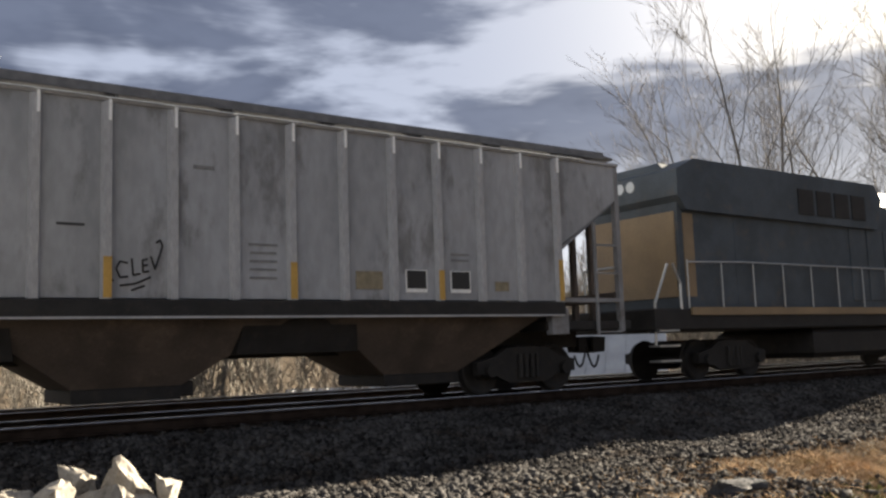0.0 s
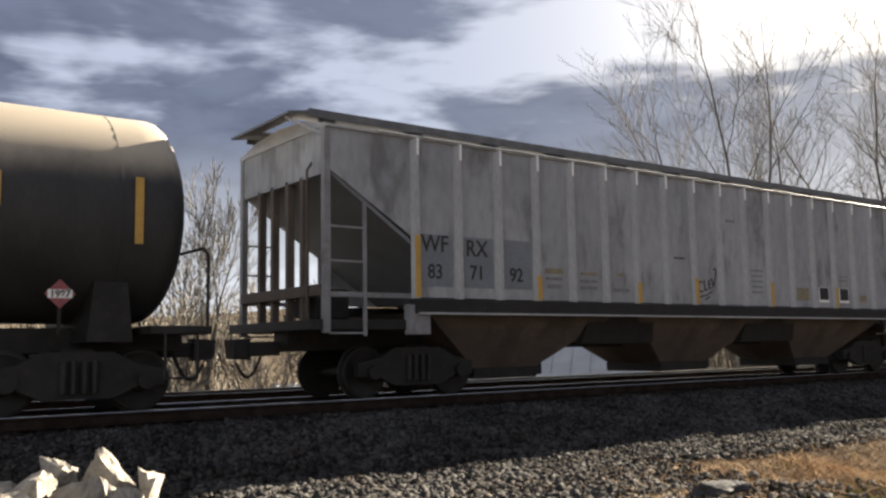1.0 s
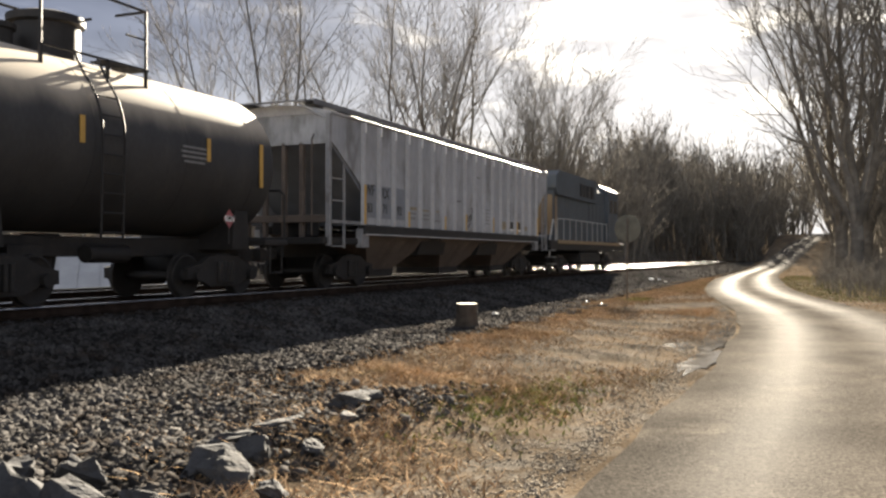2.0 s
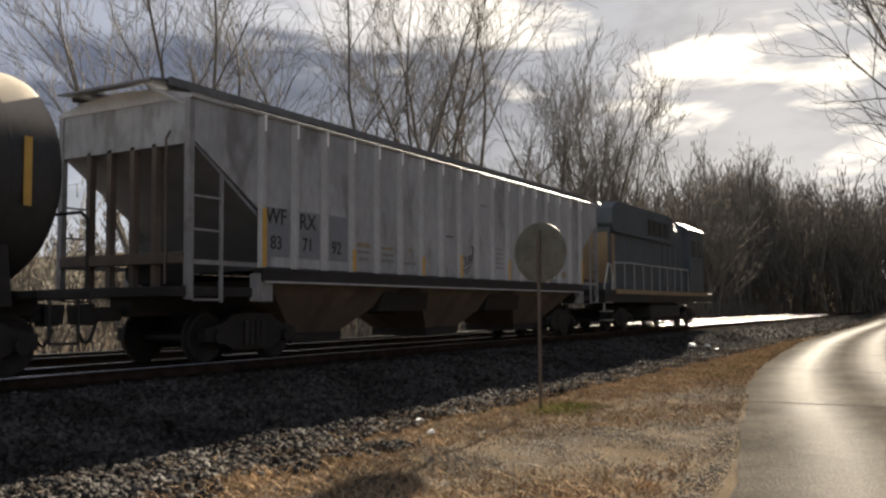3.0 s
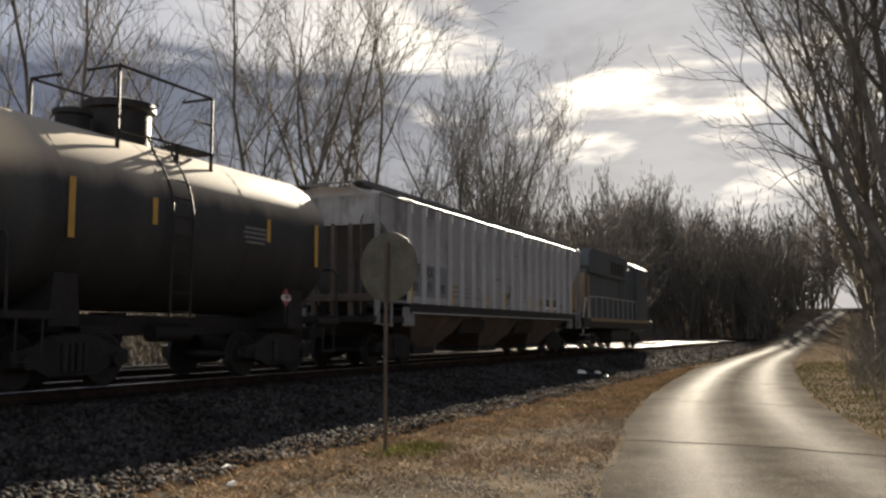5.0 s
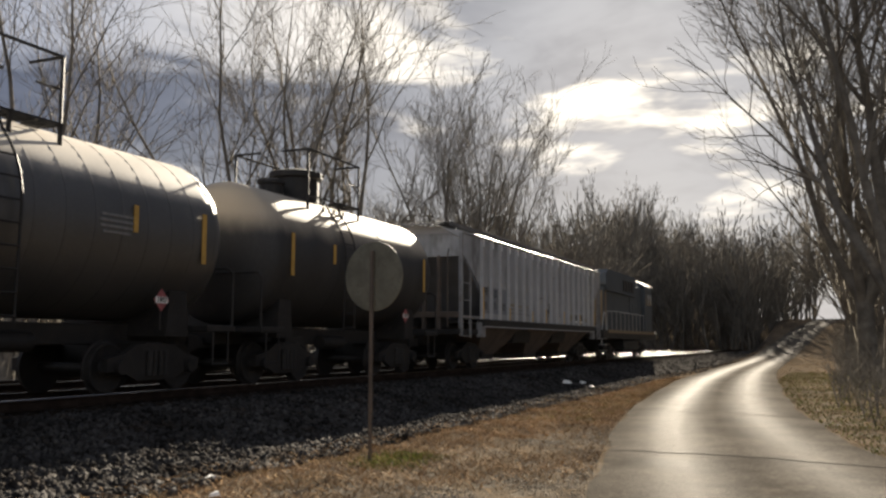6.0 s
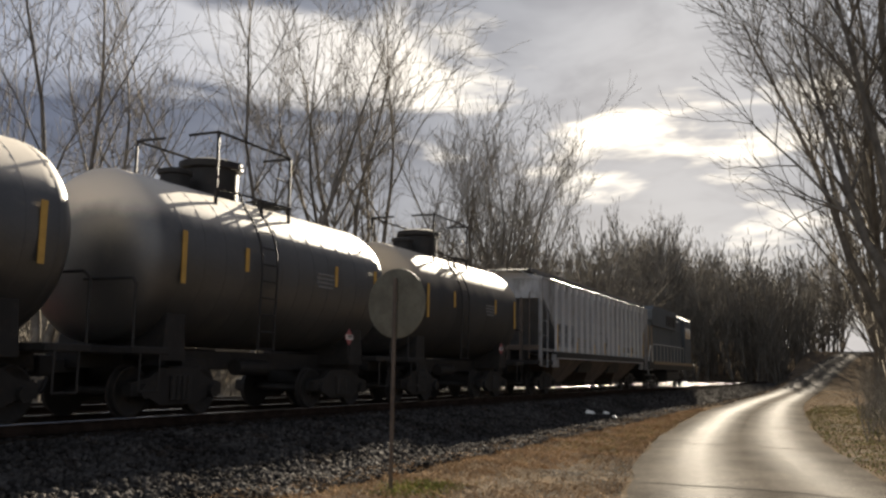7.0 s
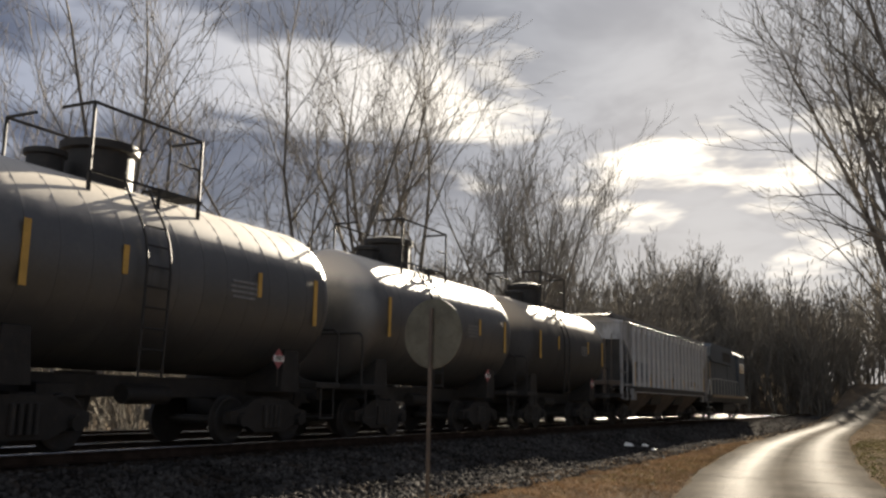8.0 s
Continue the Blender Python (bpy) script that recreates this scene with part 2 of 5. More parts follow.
# ---------------------------------------------------------------- mesh helpers
class Mesh:
    """Vertices and faces gathered from simple solids."""

    def __init__(self):
        self.v, self.f = [], []

    def add(self, verts, faces):
        n = len(self.v)
        self.v += [tuple(p) for p in verts]
        self.f += [tuple(n + i for i in face) for face in faces]
        return self

    def hull6(self, lower, upper):
        """A solid between two quads given corner by corner, anticlockwise seen from above."""
        return self.add(list(lower) + list(upper), [(3, 2, 1, 0), (4, 5, 6, 7), (0, 1, 5, 4), (1, 2, 6, 5), (2, 3, 7, 6), (3, 0, 4, 7)])

    def box(self, x0, x1, y0, y1, z0, z1, bevel=0.0):
        if bevel <= 0:
            return self.hull6([(x0, y0, z0), (x1, y0, z0), (x1, y1, z0), (x0, y1, z0)], [(x0, y0, z1), (x1, y0, z1), (x1, y1, z1), (x0, y1, z1)])
        b = min(bevel, (x1 - x0) / 3, (y1 - y0) / 3, (z1 - z0) / 3)
        rings = []
        for z, o in ((z0, b), (z0 + b, 0), (z1 - b, 0), (z1, b)):
            rings.append([(x0 + o, y0 + o, z), (x1 - o, y0 + o, z), (x1 - o, y1 - o, z), (x0 + o, y1 - o, z)])
        faces = [(3, 2, 1, 0), (12, 13, 14, 15)]
        for r in range(3):
            for i in range(4):
                j = (i + 1) % 4
                faces.append((4 * r + i, 4 * r + j, 4 * r + 4 + j, 4 * r + 4 + i))
        return self.add([p for ring in rings for p in ring], faces)

    def tube(self, a, b, ra, rb=None, n=8, caps=True):
        a, b, rb = Vector(a), Vector(b), ra if rb is None else rb
        d = (b - a).normalized()
        u = d.cross(Vector((0, 0, 1)) if abs(d.z) < 0.9 else Vector((1, 0, 0))).normalized()
        w = d.cross(u)
        ring = [(math.cos(2 * math.pi * i / n), math.sin(2 * math.pi * i / n)) for i in range(n)]
        verts = [a + (u * c + w * s) * ra for c, s in ring] + [b + (u * c + w * s) * rb for c, s in ring]
        faces = [(i, (i + 1) % n, n + (i + 1) % n, n + i) for i in range(n)]
        if caps:
            faces += [tuple(range(n - 1, -1, -1)), tuple(range(n, 2 * n))]
        return self.add(verts, faces)

    def pipe(self, pts, r, n=6):
        for a, b in zip(pts, pts[1:]):
            self.tube(a, b, r, r, n)
        return self

    def prism(self, outline, y0, y1):
        """A plate with an outline in x and z, from y0 to y1."""
        n = len(outline)
        verts = [(x, y0, z) for x, z in outline] + [(x, y1, z) for x, z in outline]
        faces = [tuple(range(n)), tuple(range(2 * n - 1, n - 1, -1))] + [((i + 1) % n, i, n + i, n + (i + 1) % n) for i in range(n)]
        return self.add(verts, faces)

    def lathe(self, profile, n=40, axis="x"):
        """Turned round the x axis: profile of (x, radius)."""
        verts, faces = [], []
        for x, r in profile:
            for i in range(n):
                a = 2 * math.pi * i / n
                verts.append((x, r * math.cos(a), r * math.sin(a)) if axis == "x" else (r * math.cos(a), r * math.sin(a), x) if axis == "z" else (r * math.cos(a), x, r * math.sin(a)))
        for k in range(len(profile) - 1):
            for i in range(n):
                j = (i + 1) % n
                faces.append((k * n + i, k * n + j, (k + 1) * n + j, (k + 1) * n + i))
        faces += [tuple(range(n - 1, -1, -1)), tuple(range((len(profile) - 1) * n, len(profile) * n))]
        return self.add(verts, faces)

    def moved(self, m):
        self.v = [tuple(m @ Vector(p)) for p in self.v]
        return self

    def data(self, name, material, smooth=False):
        me = bpy.data.meshes.new(name)
        me.from_pydata(self.v, [], self.f)
        me.materials.append(material)
        bm = bmesh.new()
        bm.from_mesh(me)
        bmesh.ops.recalc_face_normals(bm, faces=bm.faces[:])
        bm.to_mesh(me)
        bm.free()
        if smooth:
            me.polygons.foreach_set("use_smooth", [True] * len(me.polygons))
            me.set_sharp_from_angle(angle=radians(40))
        me.update()
        return me


def part(name, mesh, material, parent=None, label="", smooth=False, m=None):
    ob = new(name, mesh.data(name, material, smooth) if isinstance(mesh, Mesh) else mesh)
    if parent is not None:
        ob.parent = parent
    if m is not None:
        ob.matrix_local = m
    if label:
        ob["label"] = label
    return ob


def stuff_mesh(name, verts, faces, material, label, category, parent=None):
    me = bpy.data.meshes.new(name)
    me.vertices.add(len(verts))
    me.vertices.foreach_set("co", np.asarray(verts, np.float32).ravel())
    faces = np.asarray(faces, np.int32)
    n, k = faces.shape
    me.loops.add(n * k)
    me.loops.foreach_set("vertex_index", faces.ravel())
    me.polygons.add(n)
    me.polygons.foreach_set("loop_start", np.arange(0, n * k, k, dtype=np.int32))
    me.update(calc_edges=True)
    me.materials.append(material)
    ob = new(name, me)
    if parent is not None:
        ob.parent = parent
    return tagged(ob, label, category, kind="stuff")


def empty(name, label, category, group="", kind=""):
    return tagged(new(name), label, category, group, kind)


def lettering(text, size, material, parent, m, name="lettering", label="", squeeze=1.0, bold=0.0):
    """Words as thin solid letters; m places them: x along the words, y up the letters."""
    cu = bpy.data.curves.new(name, "FONT")
    cu.body, cu.size, cu.align_x, cu.align_y, cu.extrude = text, size, "CENTER", "CENTER", 0.003
    cu.offset = bold
    tmp = new(name, cu)
    bpy.context.view_layer.update()
    me = bpy.data.meshes.new_from_object(tmp)
    bpy.data.objects.remove(tmp)
    me.materials.clear()
    me.materials.append(material)
    for p in me.vertices:
        p.co.x *= squeeze
    ob = new(name, me)
    ob.parent = parent
    ob.matrix_local = m
    if label:
        ob["label"] = label
    return ob


# ---------------------------------------------------------------- ground, road, tracks
ROAD = [(-900, -11.8), (-40, -11.8), (0, -12.0), (14, -12.2), (24, -11.7), (29, -10.8), (33, -10.0), (37, -9.2), (45, -8.2), (57, -7.3),
        (75, -6.3), (100, -5.9), (125, -6.6), (150, -8.4), (172, -10.6), (190, -13.6), (230, -24), (400, -90)]
RISE = [(-900, -0.75), (50, -0.75), (58, -0.66), (70, -0.80), (100, -0.75), (115, -0.35), (132, 0.8), (150, 2.5), (172, 4.4), (186, 4.9), (230, 5.2), (400, 8)]
ROAD_HALF = 1.95


def smooth_step(a, b, x):
    u = np.clip((np.asarray(x, float) - a) / (b - a), 0, 1)
    return u * u * (3 - 2 * u)


def along(table, x):
    xs, ys = zip(*table)
    return np.interp(x, xs, ys)


def road_mid(x):
    return (along(ROAD, x - 4) + along(ROAD, x) + along(ROAD, x + 4)) / 3


def road_z(x):
    return (along(RISE, x - 3) + along(RISE, x) + along(RISE, x + 3)) / 3


def lumps(x, y):
    return 0.5 * np.sin(1.7 * x + 0.9 * y) * np.sin(1.3 * y - 0.6 * x) + 0.3 * np.sin(3.9 * x - 2.7 * y + 1.0)


def ground_z(x, y):
    x, y = np.asarray(x, float), np.asarray(y, float)
    side = road_z(x)
    flat = -0.78 + 0 * x
    z = side + (flat - side) * smooth_step(-4.2, -2.2, y)
    z = z - 2.7 * smooth_step(8.5, 15, y) * (1 - smooth_step(70, 120, x))
    off = np.abs(y - road_mid(x))
    z = z + 0.05 * lumps(x, y) * smooth_step(ROAD_HALF, ROAD_HALF + 1.2, off) - 0.03 * smooth_step(ROAD_HALF + 0.3, ROAD_HALF - 0.2, off)
    z = z + 0.16 * smooth_step(1.0, 0.2, np.hypot((x - 7) / 3.4, (y + 8.0) / 1.3)) * (1 + 0.4 * lumps(2 * x, 2 * y))
    far = np.hypot(x - 20, y + 11)
    z = z + 13 * smooth_step(105, 190, far) * smooth_step(9, 40, y) + 10 * smooth_step(60, 170, far) * smooth_step(-16, -50, y)
    return z + 9 * smooth_step(150, 240, x) * smooth_step(-2, 10, y)


def sheet(name, xs, ys, material, label, height=ground_z):
    xs, ys = np.asarray(xs, float), np.asarray(ys, float)
    gx, gy = np.meshgrid(xs, ys, indexing="ij")
    verts = np.stack([gx, gy, height(gx, gy)], -1).reshape(-1, 3)
    i, j = np.meshgrid(np.arange(len(xs) - 1), np.arange(len(ys) - 1), indexing="ij")
    a = (i * len(ys) + j).ravel()
    faces = np.stack([a, a + len(ys), a + len(ys) + 1, a + 1], -1)
    ob = stuff_mesh(name, verts, faces, material, label, name.split("_")[0])
    ob["kind"] = "structure"
    ob.data.polygons.foreach_set("use_smooth", [True] * len(ob.data.polygons))
    return ob


sheet("ground",
      [-2500, -900, -300, -120, -60, -35, *np.arange(-20, 70, 0.5), *np.arange(70, 260, 3.0), 300, 400, 700, 1500, 3000],
      [-2500, -900, -300, -140, -80, -50, -35, -25, *np.arange(-18, 8, 0.4), *np.arange(8, 60, 2.5), 80, 120, 200, 400, 900, 2500],
      GROUND, "brown winter ground with soil, leaf litter and gravel")


def road_strip():
    xs = np.r_[-200, -80, -40, np.arange(-20, 215, 0.8)]
    us = np.linspace(-1, 1, 15)
    gx = np.repeat(xs[:, None], len(us), 1)
    wob = 0.05 * np.sin(gx * 0.9) + 0.03 * np.sin(gx * 2.3 + 1)
    half = ROAD_HALF + np.where(np.abs(us)[None] > 0.9, wob * np.sign(us)[None], 0)
    gy = road_mid(gx) + us[None] * half
    # slight crown, and two shallow wheel tracks
    rut = 0.012 * (np.exp(-((us - 0.45) / 0.18) ** 2) + np.exp(-((us + 0.45) / 0.18) ** 2))
    gz = road_z(gx) + 0.035 * (1 - us[None] ** 2) - rut[None] + 0.012
    verts = np.stack([gx, gy, gz], -1).reshape(-1, 3)
    i, j = np.meshgrid(np.arange(len(xs) - 1), np.arange(len(us) - 1), indexing="ij")
    a = (i * len(us) + j).ravel()
    ob = stuff_mesh("road", verts, np.stack([a, a + len(us), a + len(us) + 1, a + 1], -1), ASPHALT, "narrow worn asphalt road shining in low sun", "road")
    ob["kind"] = "structure"
    ob.data.polygons.foreach_set("use_smooth", [True] * len(ob.data.polygons))
    worn = ob.data.attributes.new("worn", "FLOAT", "POINT")
    worn.data.foreach_set("value", np.tile(np.exp(-((np.abs(us) - 0.46) / 0.24) ** 2), len(xs)).astype(np.float32))
    k = ASPHALT.node_tree
    shade = next(n for n in k.nodes if n.type == "BSDF_PRINCIPLED")
    chips = k.nodes.new("ShaderNodeTexVoronoi")
    chips.inputs["Scale"].default_value = 55.0
    k.links.new(k.nodes.new("ShaderNodeNewGeometry").outputs["Position"], chips.inputs["Vector"])
    tint = k.nodes.new("ShaderNodeMapRange")
    k.links.new(chips.outputs["Color"], tint.inputs["Value"])
    tint.inputs["To Min"].default_value, tint.inputs["To Max"].default_value = 0.45, 1.5
    grit = k.nodes.new("ShaderNodeMix")
    grit.data_type, grit.blend_type = "RGBA", "MULTIPLY"
    grit.inputs[0].default_value = 0.85
    k.links.new(shade.inputs["Base Color"].links[0].from_socket, grit.inputs[6])
    k.links.new(tint.outputs["Result"], grit.inputs[7])
    k.links.new(grit.outputs[2], shade.inputs["Base Color"])
    at = k.nodes.new("ShaderNodeAttribute")
    at.attribute_name = "worn"
    less = k.nodes.new("ShaderNodeMath")
    less.operation = "MULTIPLY_ADD"
    k.links.new(at.outputs["Fac"], less.inputs[0])
    less.inputs[1].default_value = -0.14
    gloss = k.nodes.new("ShaderNodeMath")
    gloss.operation = "MULTIPLY_ADD"
    k.links.new(at.outputs["Fac"], gloss.inputs[0])
    gloss.inputs[1].default_value, gloss.inputs[2].default_value = 0.003, 0.0
    k.links.new(gloss.outputs[0], shade.inputs["Specular IOR Level"])
    k.links.new(shade.inputs["Roughness"].links[0].from_socket, less.inputs[2])
    k.links.new(less.outputs[0], shade.inputs["Roughness"])


road_strip()


def road_joint(x, width, seed):
    """A tarred seam across the road, a little uneven."""
    rnd = random.Random(seed)
    us = np.linspace(-0.97, 0.97, 26)
    m = Mesh()
    rows = []
    for u in us:
        c = x + 0.05 * rnd.uniform(-1, 1) + 0.25 * u
        y = float(road_mid(c)) + u * ROAD_HALF
        rut = 0.012 * (math.exp(-((u - 0.45) / 0.18) ** 2) + math.exp(-((u + 0.45) / 0.18) ** 2))
        z = float(road_z(c)) + 0.035 * (1 - u * u) - rut + 0.018
        rows.append(((c - width, y, z), (c + width, y, z)))
    for (a, b), (c, d) in zip(rows, rows[1:]):
        m.add([a, b, d, c], [(0, 1, 2, 3)])
    tagged(new("road_joint", m.data("road_joint", BALLAST_BED)), "dark tarred seam across the asphalt", "road", kind="structure")


for n, (x, w) in enumerate(((33.4, 0.03), (41.5, 0.03), (24.5, 0.025), (49.5, 0.03))):
    road_joint(x, w, n)
TRACKS = (0.72, 4.85)
GAUGE = 0.76
BED_TOP = -0.24


def bed_z(y):
    """Cross-section of the ballast under both tracks."""
    y = np.asarray(y, float)
    return np.where(y < -0.9, BED_TOP - 0.58 * smooth_step(-0.9, -3.9, y), np.where(y > 6.6, BED_TOP - 0.6 * smooth_step(6.6, 9.4, y), BED_TOP))


sheet("ballast_bed", [-120, -60, *np.arange(-30, 60, 0.7), *np.arange(60, 151, 3)], np.r_[np.arange(-4.3, 9.6, 0.3)], BALLAST_BED, "dark crushed stone railway ballast bed",
      lambda x, y: bed_z(y) + 0.035 * lumps(2.3 * x, 2.3 * y))


def rail_line(y, name):
    ob = empty(name, "worn steel rail with a bright polished head", "rail", "rails of the two tracks")
    foot, head = Mesh(), Mesh()
    outline = [(-0.07, -0.172), (0.07, -0.172), (0.07, -0.155), (0.012, -0.14), (0.012, -0.05), (0.036, -0.04), (0.036, -0.010), (-0.036, -0.010), (-0.036, -0.04), (-0.012, -0.05), (-0.012, -0.14), (-0.07, -0.155)]
    x0, x1 = -120.0, 151.0
    n = len(outline)
    foot.add([(x, y + a, b) for x in (x0, x1) for a, b in outline], [(i, (i + 1) % n, n + (i + 1) % n, n + i) for i in range(n)])
    cap = [(-0.0365, -0.011), (0.0365, -0.011), (0.0345, -0.003), (0.022, 0.0), (-0.022, 0.0), (-0.0345, -0.003)]
    head.add([(x, y + a, b) for x in (x0, x1) for a, b in cap], [(i, (i + 1) % 6, 6 + (i + 1) % 6, 6 + i) for i in range(6)])
    part("rail_web", foot, RAIL_RUST, ob, "rusty web and foot")
    part("rail_head", head, RAIL_STEEL, ob, "polished running surface")


for mid in TRACKS:
    for s in (-1, 1):
        rail_line(mid + s * GAUGE - 0.0, "rail")


# ---------------------------------------------------------------- rolling stock
def wheel_mesh():
    p = [(-0.065, 0.10), (-0.065, 0.36), (-0.07, 0.455), (-0.045, 0.455), (-0.035, 0.425), (0.06, 0.415), (0.065, 0.38), (0.03, 0.33), (0.02, 0.17), (0.07, 0.14), (0.07, 0.08)]
    return Mesh().lathe(p, 28, "y").data("wheel", BLACK_STEEL, True)


WHEEL, SHARED = wheel_mesh(), {}


def shared(key, make, material, smooth=False):
    if key not in SHARED:
        SHARED[key] = make().data(key, material, smooth)
    return SHARED[key]


def side_frame():
    m = Mesh()
    m.prism([(-1.15, 0.36), (-1.15, 0.58), (-0.75, 0.66), (-0.45, 0.82), (0.45, 0.82), (0.75, 0.66), (1.15, 0.58), (1.15, 0.36), (0.80, 0.36), (0.45, 0.20), (-0.45, 0.20), (-0.80, 0.36)], -0.07, 0.07)
    for x in (-0.88, 0.88):
        m.tube((x, -0.16, 0.43), (x, 0.1, 0.43), 0.12, 0.12, 12)
    for x in (-0.2, -0.07, 0.07, 0.2):
        m.tube((x, -0.11, 0.28), (x, -0.11, 0.70), 0.05, 0.05, 8)
    return m


def truck(car, x):
    """A two-axle bogie: frames, bolster, wheelsets."""
    t = part("truck_bolster", shared("truck_bolster", lambda: Mesh().box(-0.22, 0.22, -1.0, 1.0, 0.48, 0.86, 0.03), BLACK_STEEL), None, car, m=pose(x, 0, 0))
    for s in (-1, 1):
        part("side_frame", shared("side_frame", side_frame, BLACK_STEEL), None, t, m=pose(0, s * 0.98, 0, 0, 0, 0 if s < 0 else 180))
    for a in (-0.88, 0.88):
        ax = part("wheelset", shared("axle", lambda: Mesh().tube((0, -0.9, 0), (0, 0.9, 0), 0.08, 0.08, 12), BLACK_STEEL, True), None, car, m=pose(x + a, 0, 0.425))
        for s in (-1, 1):
            part("wheel", WHEEL, None, ax, m=pose(0, s * 0.74, 0, 0, 0, 0 if s > 0 else 180))


def coupler(car, x, s):
    def make():
        m = Mesh().box(0.0, 0.55, -0.09, 0.09, 0.72, 0.95, 0.02)
        m.prism([(0.5, 0.66), (0.82, 0.68), (0.86, 0.98), (0.5, 1.0)], -0.16, 0.06)
        m.prism([(0.62, 0.70), (0.84, 0.70), (0.84, 0.96), (0.62, 0.96)], 0.08, 0.19)
        return m
    part("coupler", shared("coupler", make, BLACK_STEEL), None, car, m=pose(x, 0, 0, 0, 0, 0 if s > 0 else 180))

    def hose():
        pts = [(0.1, -0.35, 0.8)] + [(0.1 + 0.55 * u, -0.35 + 0.2 * u, 0.8 - 0.42 * math.sin(math.pi * u * 0.85)) for u in np.linspace(0.1, 1, 9)]
        return Mesh().pipe(pts, 0.025, 6)
    part("brake_hose", shared("brake_hose", hose, BLACK_STEEL), None, car, m=pose(x, 0, 0, 0, 0, 0 if s > 0 else 180))


# -- covered hopper: middle at x = 0, rail top z = 0
RIBS, RIB_STEP, SIDE, EAVE, SILL = 18, 0.88, 1.55, 4.25, 1.62
RIB0 = -RIB_STEP * (RIBS - 1) / 2
HEND = -RIB0 + 1.62


def rib_mesh():
    m = Mesh()
    m.hull6([(-0.05, -0.085, SILL - 0.02), (0.05, -0.085, SILL - 0.02), (0.075, 0, SILL - 0.02), (-0.075, 0, SILL - 0.02)],
            [(-0.05, -0.085, EAVE - 0.05), (0.05, -0.085, EAVE - 0.05), (0.075, 0, EAVE - 0.05), (-0.075, 0, EAVE - 0.05)])
    return m


def hopper_side_outline():
    e, r = HEND, -RIB0
    return [(-r, SILL), (r, SILL), (r, 2.62), (r + 0.05, 2.6), (e - 0.02, 3.58), (e, EAVE), (-e, EAVE), (-e + 0.02, 3.58), (-r - 0.05, 2.6), (-r, 2.62)]


def hopper_car():
    car = empty("covered_hopper", "weathered grey ribbed covered hopper wagon with faded lettering", "railway wagon")
    for s in (-1, 1):
        side = part("side_sheet", Mesh().prism(hopper_side_outline(), -SIDE, -SIDE + 0.03), HOPPER_GREY, car, m=pose(0, 0, 0, 0, 0, 0 if s < 0 else 180))
        for i in range(RIBS):
            rib = part("rib", shared("rib", rib_mesh, HOPPER_RIB), None, side, m=pose(RIB0 + i * RIB_STEP, -SIDE, 0))
        if s < 0:
            for i, top in ((0, 2.62), (3, 2.05), (6, 2.02), (8, 2.15), (11, 2.15), (14, 2.10), (17, 2.35)):
                part("yellow_stripe", Mesh().box(-0.054, 0.054, -0.094, -0.087, SILL, top), YELLOW, side, "yellow reflective stripe", m=pose(RIB0 + i * RIB_STEP, -SIDE, 0))
            # white strips stand in for sunlight catching the rib tops
            for i in range(RIBS):
                part("rib_cap", shared("rib_cap", lambda: Mesh().box(-0.018, 0.018, -0.105, -0.087, EAVE - 0.30, EAVE - 0.02), WHITE), None, side, "white strip painting in a sunlit rib top", m=pose(RIB0 + i * RIB_STEP + 0.02, -SIDE, 0))
    # dark repaint behind the marks, lettering and stencils on the near side
    bay = lambda i: RIB0 + (i + 0.5) * RIB_STEP
    wall = part("marking_panel", Mesh().box(bay(0) - 0.33, bay(0) + 0.33, -SIDE - 0.006, -SIDE, 1.80, 2.66), HOPPER_PATCH, car, "repainted darker grey panel")
    for i in (1, 2):
        part("marking_panel", Mesh().box(bay(i) - 0.33, bay(i) + 0.33, -SIDE - 0.006, -SIDE, 1.80, 2.66), HOPPER_PATCH, car, "repainted darker grey panel")
    face = -SIDE - 0.011
    for i, word, z in ((0, "WF", 2.50), (1, "RX", 2.46), (0, "83", 2.04), (1, "71", 2.05), (2, "92", 2.04)):
        lettering(word, 0.40 if z > 2.3 else 0.34, BLACK, car, pose(bay(i) - 0.04, face, z, 90, 0, 0), "lettering", "worn black painted letters", 0.92, 0.003)
    for i, z, w, h, ma in ((3, 2.16, 0.44, 0.09, STENCIL), (3, 2.02, 0.40, 0.05, FADED), (3, 1.88, 0.34, 0.07, FADED), (4, 2.14, 0.42, 0.05, STENCIL), (4, 2.00, 0.46, 0.05, FADED), (4, 1.88, 0.42, 0.05, FADED),
                           (5, 2.15, 0.2, 0.05, STENCIL), (5, 1.86, 0.44, 0.05, FADED), (10, 2.40, 0.45, 0.03, FADED), (10, 2.28, 0.40, 0.03, FADED), (10, 2.16, 0.42, 0.03, FADED), (10, 2.04, 0.40, 0.03, FADED),
                           (10, 1.92, 0.42, 0.03, FADED), (12, 1.92, 0.48, 0.28, STENCIL), (14, 2.38, 0.36, 0.03, FADED), (14, 2.28, 0.36, 0.03, FADED), (15, 1.86, 0.3, 0.16, STENCIL), (7, 2.56, 0.34, 0.03, BLACK), (9, 3.45, 0.3, 0.05, FADED)):
        part("stencil_bar", Mesh().box(bay(i) - w / 2, bay(i) + w / 2, face, -SIDE, z - h / 2, z + h / 2), ma, car, "faded stencil block")
    for i in (13, 14):
        part("inspection_panel", Mesh().box(bay(i) - 0.21, bay(i) + 0.20, face - 0.002, -SIDE, 1.74, 2.10), WHITE, car, "pale framed panel")
        part("inspection_panel", Mesh().box(bay(i) - 0.19, bay(i) + 0.18, face - 0.006, face - 0.002, 1.80, 2.09), BLACK, car, "black square panel")
    # sprayed tag: loose strokes
    g = Mesh()
    gx, gz = bay(8) - 0.06, 1.98
